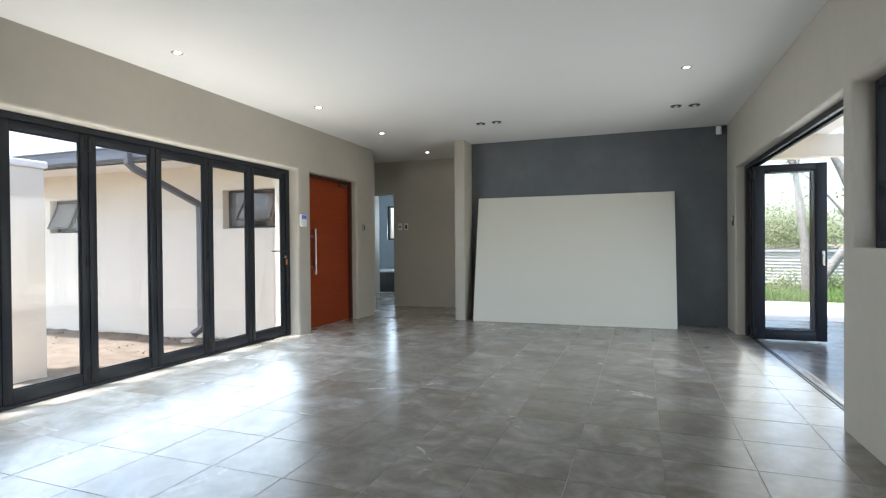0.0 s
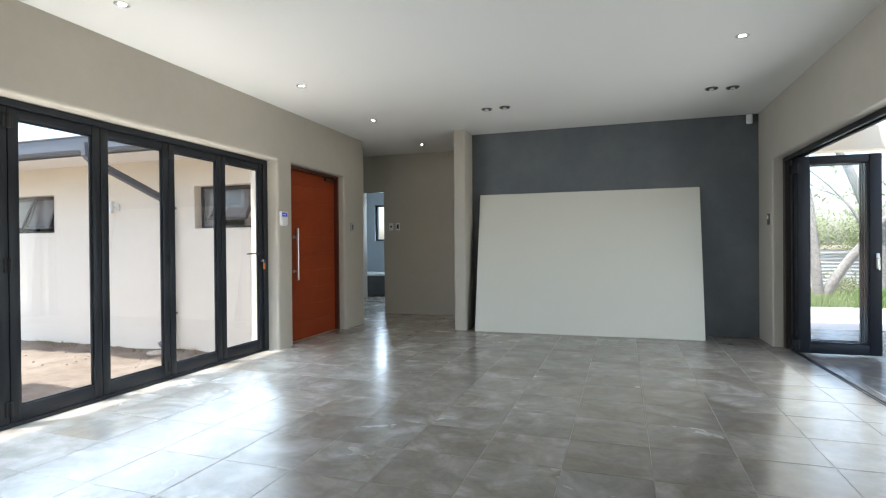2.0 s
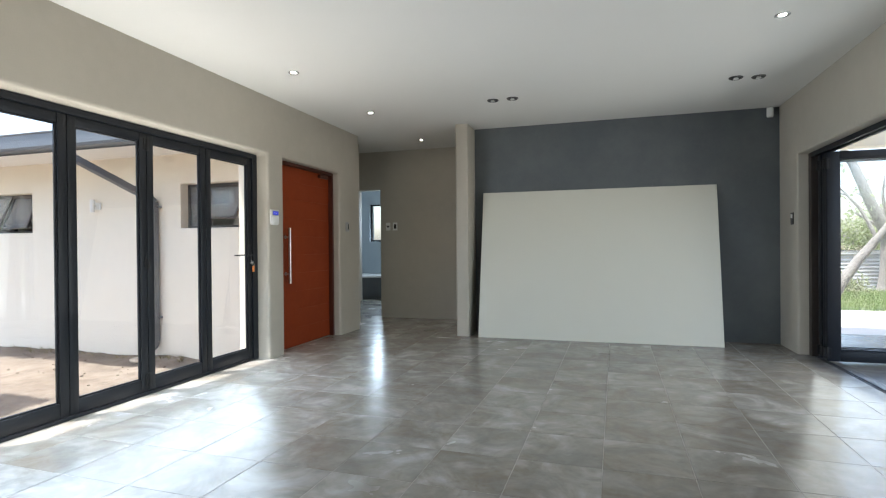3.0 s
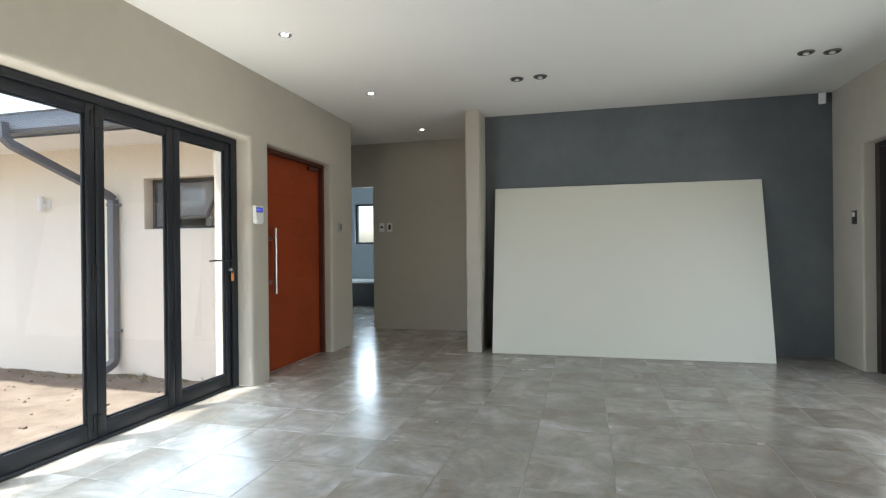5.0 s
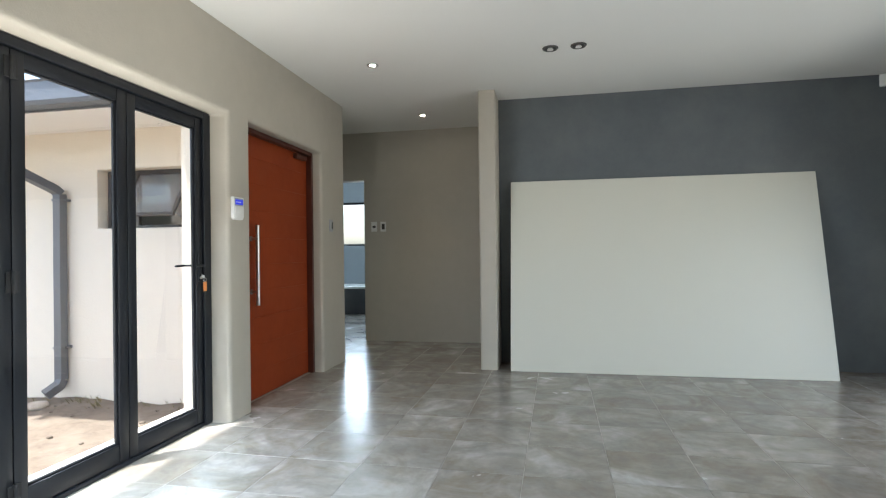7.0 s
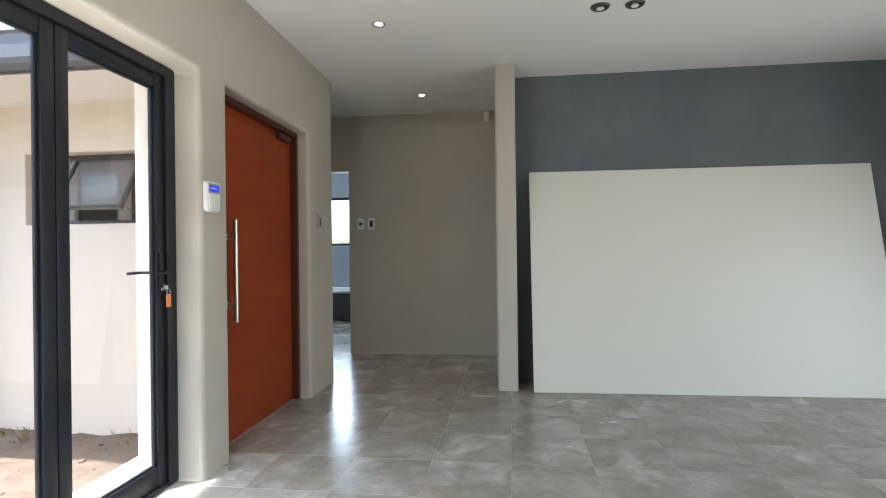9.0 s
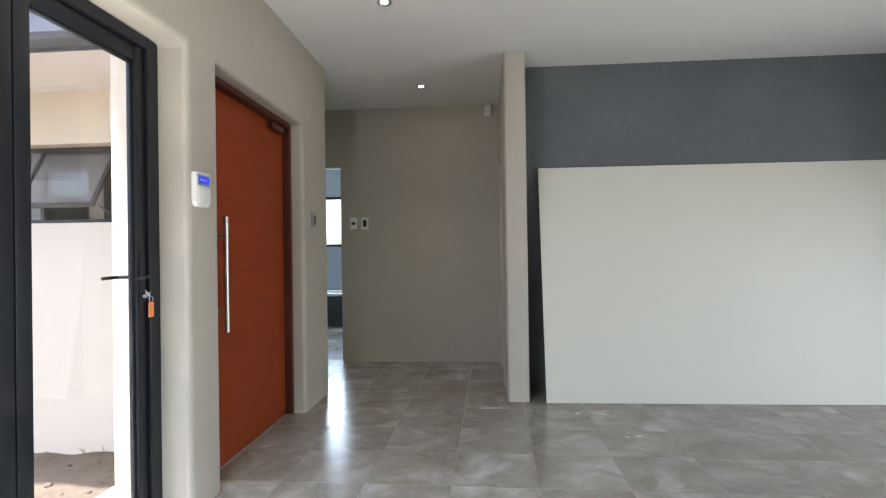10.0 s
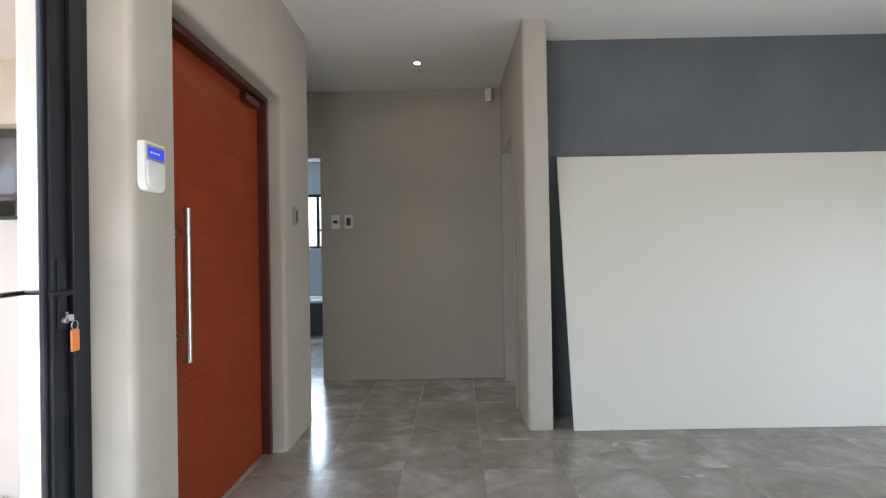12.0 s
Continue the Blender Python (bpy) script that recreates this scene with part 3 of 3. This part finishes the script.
bm = bmesh.new()
bmesh.ops.create_icosphere(bm, subdivisions=3, radius=0.5)
for v in bm.verts:
    v.co *= 1 + 0.22 * noise.noise(v.co * 2.0)
    v.co.z = max(min(v.co.z, 0.28), -0.3)
slab = part("splash_stone", bm, mat("dusty_stone", (0.42, 0.37, 0.30), 0.92, var=((9, 0.7, (0.28, 0.235, 0.18)),), bump=((40, 0.6),)))
slab.matrix_basis = Matrix.LocRotScale((-7.68, 7.68, ground_height(-7.68, 7.68) + 0.03), Euler((0.06, -0.05, 0.4)), (0.27, 0.19, 0.12))
tagged(slab, "pale rough stone lying under the downpipe outlet", "stone")

# plastered pillar at the courtyard's open side
pil = thing("pillar", (-8.10, 4.92, -0.85), "white plastered square pillar in the courtyard", "pillar")
part("shaft", boxes((-0.36, 0.36, -0.3, 0.3, 0.0, 3.1), bevel=0.02), CREAM, pil)
part("capping", boxes((-0.39, 0.39, -0.33, 0.33, 3.1, 3.2), bevel=0.02), SOFFIT, pil)

# ---- leaning board ----
bd = thing("board", (-0.70, 7.478, 0.0), "large cream melamine board leaning against the charcoal wall", "board")
bd.matrix_basis = pose(-0.70, 7.478, 0.002, -11.3, 0, 0.25)
part("sheet", boxes((-1.375, 1.375, 0.0, 0.016, 0.0, 1.855), bevel=0.0012, seg=1), BOARD, bd)
part("edge_strip", boxes((-1.374, 1.374, 0.001, 0.015, -0.004, -0.0005)), BOARDEDGE, bd, "raw chipboard edge")

# ---- ceiling lights ----
def downlight(x, y, lit):
    if lit:
        d = thing("downlight", (x, y, H), "small round recessed downlight, lit, white trim", "lamp", "lit ceiling downlights")
        smooth(part("trim", disc_stack(bmesh.new(), [(0.021, 0.004), (0.0215, -0.001), (0.034, -0.005), (0.04, -0.007), (0.048, -0.003), (0.048, 0.0)], 28, caps=False), CHROME, d))
        part("lens", disc_stack(bmesh.new(), [(0.022, -0.0005), (0.022, -0.0015)], 28), LED, d, "glowing white lens")
        beam = bpy.data.lights.new("downlight_beam", "SPOT")
        beam.energy, beam.color, beam.spot_size, beam.spot_blend, beam.shadow_soft_size = 4.0, (1.0, 0.84, 0.6), radians(75), 0.9, 0.02
        new("downlight_beam", beam).matrix_world = pose(x, y, H - 0.012)
    else:
        d = thing("downlight", (x, y, H), "round dark recessed downlight, unlit, metal ring", "lamp", "unlit ceiling downlights")
        smooth(part("trim", disc_stack(bmesh.new(), [(0.044, 0.0), (0.044, -0.006), (0.053, -0.011), (0.06, -0.004), (0.06, 0.0)], 28, caps=False), GUNMETAL, d, "dark metal ring"))
        # flat dark disc paints the shade inside the fitting; the ceiling has no hole
        part("recess", disc_stack(bmesh.new(), [(0.045, -0.001), (0.045, -0.002)], 28), DARKPL, d)
        smooth(part("bulb", disc_stack(bmesh.new(), [(0.016, -0.002), (0.024, -0.012), (0.022, -0.016)], 20), WHITEPL, d, "silver reflector bulb"))
    return d


for x, y in ((-3.265, 3.30), (-3.16, 5.14), (-3.11, 6.62), (-3.08, 8.26), (0.585, 5.16)):
    downlight(x, y, True)
for x, y in ((-1.683, 6.57), (-1.475, 6.56), (0.60, 6.55), (0.793, 6.58)):
    downlight(x, y, False)

# ---- things on the walls ----
kp = thing("alarm_keypad", (LX, 5.772, 1.445), "white alarm keypad with a blue lit display", "keypad")
def keypad_shell(depth, w, z0, z1, round_low, round_top):
    """A plate standing off the wall (x), rounded more at its lower corners."""
    out = []
    for cy, cz, rad, a0 in ((w - round_low, z0 + round_low, round_low, -90), (w - round_top, z1 - round_top, round_top, 0), (-w + round_top, z1 - round_top, round_top, 90), (-w + round_low, z0 + round_low, round_low, 180)):
        out += [(cy + rad * math.cos(radians(a0 + 15 * k)), cz + rad * math.sin(radians(a0 + 15 * k))) for k in range(7)]
    bm = bmesh.new()
    loops = [[bm.verts.new((x, y * f, z * f)) for y, z in out] for x, f in ((depth[0], 1.0), (depth[1] - 0.005, 1.0), (depth[1] - 0.0015, 0.985), (depth[1], 0.95))]
    for a, b in zip(loops, loops[1:]):
        for k in range(len(out)):
            bm.faces.new((a[k], a[(k + 1) % len(out)], b[(k + 1) % len(out)], b[k]))
    bm.faces.new(loops[-1])
    bm.faces.new(loops[0][::-1])
    bmesh.ops.recalc_face_normals(bm, faces=bm.faces)
    return bm


smooth(part("housing", keypad_shell((0.0, 0.024), 0.061, -0.078, 0.078, 0.028, 0.008), WHITEPL, kp))
part("bezel", boxes((0.0235, 0.0255, -0.052, 0.052, 0.018, 0.068), bevel=0.0008, seg=1), GREYPL, kp, "silver grey bezel")
part("display", boxes((0.0258, 0.027, -0.044, 0.044, 0.026, 0.06)), LCD, kp, "blue lit display")
smooth(part("flap", keypad_shell((0.022, 0.029), 0.050, -0.066, 0.010, 0.022, 0.004), WHITEPL, kp))
for k in range(3):
    part("label_bar", boxes((0.0273, 0.0277, -0.035 + 0.02 * k, -0.02 + 0.02 * k, 0.04, 0.046)), WHITEPL, kp)


def switch(at, rz, w, h, dark, label):
    s = thing("light_switch", at, label, "switch", rz=rz)
    part("plate", boxes((-w / 2, w / 2, -0.009, 0.0, -h / 2, h / 2), bevel=0.003), dark or WHITEPL, s)
    return s


s = switch((-3.893, 8.945, 1.457), 0, 0.075, 0.125, None, "white switch plate with a small dark rocker")
part("rocker", boxes((-0.02, 0.02, -0.013, -0.009, -0.014, 0.014), bevel=0.002), DARKPL, s, "dark rocker")
s = switch((-3.772, 8.945, 1.457), 0, 0.075, 0.125, None, "white switch plate with a large dark rocker")
part("rocker", boxes((-0.019, 0.019, -0.013, -0.009, -0.036, 0.036), bevel=0.002), DARKPL, s, "dark rocker")
s = switch((LX, 7.385, 1.40), 90, 0.085, 0.12, GREYPL, "grey two-gang switch with one dark rocker")
for k in (-1, 1):
    part("rocker", boxes((k * 0.018 - 0.014, k * 0.018 + 0.014, -0.013, -0.009, -0.035, 0.035), bevel=0.002), CHROME if k < 0 else DARKPL, s)
s = switch((RX, 7.435, 1.39), -90, 0.08, 0.125, DARKPL, "dark switch plate with dark rockers beside the patio doors")
for k in (-1, 1):
    part("rocker", boxes((-0.024, 0.024, -0.013, -0.009, k * 0.026 - 0.02, k * 0.026 + 0.02), bevel=0.002), WHITEPL if k > 0 else DARKPL, s)


def sensor(at, rz, label):
    s = thing("motion_sensor", at, label, "sensor", rz=rz)
    part("housing", boxes((-0.032, 0.032, -0.045, 0.0, -0.055, 0.055), bevel=0.012, seg=4), WHITEPL, s)
    part("bracket", boxes((-0.012, 0.012, 0.0, 0.05, 0.02, 0.045), bevel=0.003), WHITEPL, s)
    part("lens", boxes((-0.022, 0.022, -0.048, -0.044, -0.04, -0.005), bevel=0.002), CEIL, s)
    return s


sensor((1.215, 7.825, 2.595), -25, "small white alarm sensor high in the corner")
sensor((-2.46, 8.90, 2.585), -20, "small white alarm sensor high in the hall corner")

# ---- bathroom seen through the hall doorway ----
tub = thing("bathtub", (-4.9, 12.15, 0.0), "built-in bath with white top and dark tiled front", "bathtub")
part("panel", boxes((-1.4, 1.3, -0.40, -0.37, 0.0, 0.455), bevel=0.003), BATHDARK, tub, "dark tiled front panel")
bm = boxes((-1.4, 1.3, -0.42, -0.32, 0.455, 0.50), (-1.4, 1.3, 0.36, 0.45, 0.455, 0.50), (-1.4, -1.28, -0.32, 0.36, 0.455, 0.50), (1.2, 1.3, -0.32, 0.36, 0.455, 0.50), bevel=0.008)
part("rim", bm, BATHWHITE, tub, "white rim")
part("basin", boxes((-1.28, 1.2, -0.32, 0.36, 0.10, 0.13), (-1.30, -1.28, -0.33, 0.37, 0.1, 0.455), (1.2, 1.22, -0.33, 0.37, 0.1, 0.455), (-1.28, 1.2, -0.34, -0.32, 0.1, 0.455), (-1.28, 1.2, 0.36, 0.38, 0.1, 0.455)), BATHWHITE, tub)

# ---- patio and garden ----
tagged(part("patio_soffit", boxes((RX + 0.26, 2.75, 2.0, 8.9, 2.64, 2.68)), SOFFIT), kind="structure")
tagged(part("patio_beam", boxes((RX + 0.26, 6.6, 8.9, 9.12, 2.33, 2.64), (6.38, 6.6, 2.0, 8.9, 2.33, 2.64), bevel=0.01), CREAM), kind="structure")
for y in (2.2, 8.88):
    p = thing("pillar", (6.36, y, -0.05), "cream plastered patio pillar", "pillar")
    part("shaft", boxes((0, 0.23, 0, 0.23, 0, 2.38), bevel=0.01), CREAM, p)

tank = thing("water_tank", (5.4, 19.6, -0.2), "low round corrugated galvanised water reservoir", "water tank")
rings = []
for k in range(97):
    z = 1.05 * k / 96
    rings.append((3.2 + 0.012 * math.sin(k * math.pi / 4), z))
smooth(part("wall", disc_stack(bmesh.new(), rings, 96, caps=False), TANKMETAL, tank), 60)
part("rim", disc_stack(bmesh.new(), [(3.18, 1.05), (3.25, 1.05), (3.25, 1.09), (3.18, 1.09)], 96, caps=False), TANKMETAL, tank)


def limb(bm, start, way, length, r0, rng, bend=0.25, steps=7, taper=0.45):
    pts, rad = [Vector(start)], [r0]
    d = Vector(way).normalized()
    for i in range(steps):
        d = (d + Vector((rng.uniform(-1, 1), rng.uniform(-1, 1), rng.uniform(-0.4, 0.6))) * bend / 2).normalized()
        pts.append(pts[-1] + d * length / steps)
        rad.append(r0 * (1 - (1 - taper) * (i + 1) / steps) * rng.uniform(0.93, 1.05))
    tube(bm, pts, rad, 9)
    return pts, rad


def leaf_cloud(name, centres, count, size, rng, parent, spread=0.7):
    verts, faces = [], []
    for _ in range(count):
        c = Vector(rng.choice(centres)) + Vector((rng.gauss(0, spread), rng.gauss(0, spread), rng.gauss(0, spread * 0.7)))
        a = Vector((rng.uniform(-1, 1), rng.uniform(-1, 1), rng.uniform(-1, 1))).normalized() * size * rng.uniform(0.6, 1.3)
        b = a.cross(Vector((rng.uniform(-1, 1), rng.uniform(-1, 1), rng.uniform(-1, 1)))).normalized() * size * 0.45
        k = len(verts)
        verts += [c - a, c + b, c + a, c - b]
        faces.append((k, k + 1, k + 2, k + 3))
    me = bpy.data.meshes.new(name)
    me.from_pydata(verts, [], faces)
    me.materials.append(LEAF)
    ob = new(name, me)
    ob.parent = parent
    return ob


def tree(at, limbs, r, seed, label, leaves, size=0.09, spread=0.6):
    rng = random.Random(seed)
    t = thing("tree", at, label, "tree")
    bm = bmesh.new()
    tips = []
    for way, length, k, start in limbs:
        pts, rad = limb(bm, start, way, length, r * k, rng)
        for j in range(4):
            i = rng.randint(3, len(pts) - 1)
            w = (pts[i] - pts[i - 1]).normalized() + Vector((rng.uniform(-1, 1), rng.uniform(-1, 1), rng.uniform(-0.1, 0.9)))
            p2, r2 = limb(bm, pts[i], w, length * rng.uniform(0.35, 0.6), rad[i] * 0.55, rng, 0.45, 6, 0.25)
            tips += p2[3:]
            for q in range(2):
                m = rng.randint(2, 5)
                p3, _ = limb(bm, p2[m], (p2[m] - p2[m - 1]).normalized() + Vector((rng.uniform(-1, 1), rng.uniform(-1, 1), rng.uniform(-0.3, 0.8))), length * 0.25, r2[m] * 0.5, rng, 0.5, 5, 0.2)
                tips += p3[2:]
    smooth(part("trunk", bm, BARK, t), 80)
    if leaves:
        leaf_cloud("crown", tips, leaves, size, rng, t, spread)
    return t


tree((3.9, 14.05, -0.2), (((-0.04, 0.0, 1), 3.4, 1.0, (-0.03, 0, 0)), ((0.42, 0.0, 1), 3.6, 0.95, (0.08, 0.1, 0.1))), 0.115, 11, "old grey forked tree with bare twisting limbs", 160, 0.07, 0.4)
tree((5.7, 15.9, -0.2), (((0.02, 0.0, 1), 1.9, 1.3, (0, 0, 0)), ((-0.6, 0.0, 1), 2.9, 0.8, (0.0, 0.0, 1.6)), ((0.5, 0.1, 1), 2.9, 0.85, (0.02, 0.05, 1.7))), 0.17, 23, "thick gnarled grey tree with spreading limbs", 220, 0.07, 0.4)
for i, (x, y, h) in enumerate(((-0.5, 26, 1.9), (3.4, 25, 1.6), (6.2, 26, 2.1), (9.5, 25, 1.7), (13, 25, 2.2), (19, 27, 2.4), (25, 22, 2.2))):
    tree((x, y, -0.2), (((0.1, 0, 1), h * 0.6, 1.0, (0, 0, 0)), ((-0.4, 0.2, 1), h * 0.5, 0.7, (0, 0, 0.9)), ((0.5, -0.1, 0.9), h * 0.5, 0.7, (0, 0, 0.7))), 0.2, 40 + i, "leafy green tree in the far garden", 6500, 0.075, 0.6)

# low green bushes and grass at the lawn's edge
def blades(name, n, xr, yr, hr, z, seed, label):
    rng = random.Random(seed)
    verts, faces = [], []
    for _ in range(n):
        x, y, h = rng.uniform(*xr), rng.uniform(*yr), rng.uniform(*hr)
        a = rng.uniform(0, 6.28)
        dx, dy = 0.012 * math.cos(a), 0.012 * math.sin(a)
        lx, ly = rng.gauss(0, 0.3) * h, rng.gauss(0, 0.3) * h
        k = len(verts)
        verts += [(x - dx, y - dy, z), (x + dx, y + dy, z), (x + dx * 0.6 + lx * 0.5, y + dy * 0.6 + ly * 0.5, z + h * 0.6), (x + lx, y + ly, z + h)]
        faces += [(k, k + 1, k + 2), (k, k + 2, k + 3)]
    me = bpy.data.meshes.new(name)
    me.from_pydata(verts, [], faces)
    me.materials.append(GRASS)
    return tagged(new(name, me), label, "grass", kind="stuff")


blades("grass", 26000, (1.0, 11.0), (12.3, 16.0), (0.05, 0.2), -0.1, 5, "uneven green lawn grass under the trees")
for i, (x, y) in enumerate(((3.6, 15.2), (4.9, 15.6), (6.3, 15.0), (2.6, 15.8), (7.8, 15.5))):
    rng = random.Random(70 + i)
    t = thing("bush", (x, y, -0.12), "low green leafy bush by the reservoir", "bush", "garden bushes")
    bm = bmesh.new()
    tips = []
    for k in range(7):
        p, _ = limb(bm, (0, 0, 0), (rng.uniform(-1, 1), rng.uniform(-1, 1), 1.1), rng.uniform(0.3, 0.6), 0.014, rng, 0.4, 4, 0.3)
        tips += p[1:]
    part("stems", bm, BARK, t)
    leaf_cloud("leaves", tips, 420, 0.05, rng, t, 0.12)

# loose clods and stones along the foot of the courtyard wall
rng = random.Random(9)
stone_meshes = []
for k in range(5):
    bm = bmesh.new()
    bmesh.ops.create_icosphere(bm, subdivisions=2, radius=0.5)
    for v in bm.verts:
        v.co *= 1 + 0.35 * noise.noise(v.co * 2.2 + Vector((k * 7, 0, 0)))
        v.co.z *= 0.8
    me = bpy.data.meshes.new("clod")
    bm.to_mesh(me)
    bm.free()
    me.materials.append(SOIL)
    stone_meshes.append(me)
for k in range(150):
    x = rng.uniform(-11.5, -4.9)
    y = 8.0 - abs(rng.gauss(0, 0.9)) - 0.05
    if y < 4.5:
        continue
    o = new("clod", rng.choice(stone_meshes))
    sz = rng.uniform(0.012, 0.036) * (1.6 if rng.random() < 0.1 else 1)
    o.matrix_basis = Matrix.LocRotScale((x, y, ground_height(x, y) + sz * 0.12), Euler((0, 0, rng.uniform(0, 6.28))), (sz * rng.uniform(0.8, 1.5), sz, sz))
    tagged(o, "loose brown clod of dry soil", "clod", "clods of soil")

# dry weeds along the foot of the courtyard wall
DRYGRASS = leaf_mat("dry_weed", (0.16, 0.13, 0.07), (0.20, 0.16, 0.09))
rng = random.Random(31)
verts, faces = [], []
for _ in range(34):
    cx, cy = rng.uniform(-12, -5.2), 7.95 - abs(rng.gauss(0, 0.12))
    for _ in range(rng.randint(4, 14)):
        x, y, h = cx + rng.gauss(0, 0.06), min(cy + rng.gauss(0, 0.04), 7.97), rng.uniform(0.02, 0.10)
        z = ground_height(x, y) - 0.01
        lx, ly = rng.gauss(0, 0.5) * h, -abs(rng.gauss(0, 0.4)) * h
        k = len(verts)
        verts += [(x - 0.004, y, z), (x + 0.004, y, z), (x + lx * 0.4, y + ly * 0.4, z + h * 0.6), (x + lx, y + ly, z + h)]
        faces += [(k, k + 1, k + 2), (k, k + 2, k + 3)]
me = bpy.data.meshes.new("weeds")
me.from_pydata(verts, [], faces)
me.materials.append(DRYGRASS)
tagged(new("weeds", me), "dry weeds at the foot of the cream wall", "weeds", kind="stuff")

# ---- floor ----
floor = tagged(part("floor", boxes((LX - 0.37, RX + 0.25, -3.0, 8.945, -0.3, -0.0012), (-6.3, LX - 0.37, 8.25, 8.945, -0.3, -0.0012), (RX + 0.25, 1.6, 8.09, 8.945, -0.3, -0.0012), (-6.3, -3.6, 8.945, 12.6, -0.3, -0.0012)), GROUT), kind="structure")
TX, TY, X0, Y0, GAP = 0.432, 0.427, -3.205, 2.215, 0.0015
TURN = pose(X0, Y0, 0, 0, 0, -1.0) @ pose(-X0, -Y0, 0)   # the grid lies slightly askew to the walls
tile_me = {}


def tile_mesh(x0, x1, y0, y1):
    key = (round(x1 - x0, 3), round(y1 - y0, 3))
    if key not in tile_me:
        bm = bmesh.new()
        w, d, b = key[0] / 2, key[1] / 2, 0.001
        lo = [bm.verts.new((sx * w, sy * d, -0.004)) for sx, sy in ((-1, -1), (1, -1), (1, 1), (-1, 1))]
        mid = [bm.verts.new((sx * w, sy * d, -b)) for sx, sy in ((-1, -1), (1, -1), (1, 1), (-1, 1))]
        top = [bm.verts.new((sx * (w - b), sy * (d - b), 0)) for sx, sy in ((-1, -1), (1, -1), (1, 1), (-1, 1))]
        for a, c in ((lo, mid), (mid, top)):
            for i in range(4):
                bm.faces.new((a[i], a[(i + 1) % 4], c[(i + 1) % 4], c[i]))
        bm.faces.new(top)
        me = bpy.data.meshes.new("tile")
        bm.to_mesh(me)
        bm.free()
        me.materials.append(TILE)
        tile_me[key] = me
    return tile_me[key]


rest_v, rest_f = [], []
for i in range(-8, 12):
    for j in range(-13, 26):
        x0, x1 = X0 + TX * i + GAP, X0 + TX * (i + 1) - GAP
        y0, y1 = Y0 + TY * j + GAP, Y0 + TY * (j + 1) - GAP
        if y0 < 7.75:
            x0 = max(x0, LX - 0.2)
        if y0 < 7.86:
            x1 = min(x1, RX + 0.17)
        elif y0 < 8.9:
            x1 = min(x1, 1.35)
        else:
            x1 = min(x1, -3.6)
        y0, y1 = max(y0, -3.0), min(y1, 12.6)
        if x0 < -4.2:
            y0 = max(y0, 8.27)
        if x1 - x0 < 0.03 or y1 - y0 < 0.03 or x0 < -6.3:
            continue
        if y0 > 1.4 and y1 < 9.0 and x0 > -4.3 and x1 < 1.45:
            o = new("tile", tile_mesh(x0, x1, y0, y1))
            o.parent = floor
            o.matrix_basis = TURN @ pose((x0 + x1) / 2, (y0 + y1) / 2, random.uniform(-0.0004, 0.0004), random.uniform(-0.05, 0.05), random.uniform(-0.05, 0.05))
        else:
            k = len(rest_v)
            rest_v += [tuple(TURN @ Vector(p)) for p in ((x0, y0, 0), (x1, y0, 0), (x1, y1, 0), (x0, y1, 0), (x0, y0, -0.004), (x1, y0, -0.004), (x1, y1, -0.004), (x0, y1, -0.004))]
            rest_f += [(k, k + 1, k + 2, k + 3), (k, k + 4, k + 5, k + 1), (k + 1, k + 5, k + 6, k + 2), (k + 2, k + 6, k + 7, k + 3), (k + 3, k + 7, k + 4, k)]
me = bpy.data.meshes.new("far_tiles")
me.from_pydata(rest_v, [], rest_f)
me.materials.append(TILE_REST)
o = tagged(new("far_tiles", me), kind="stuff")
o.parent = floor
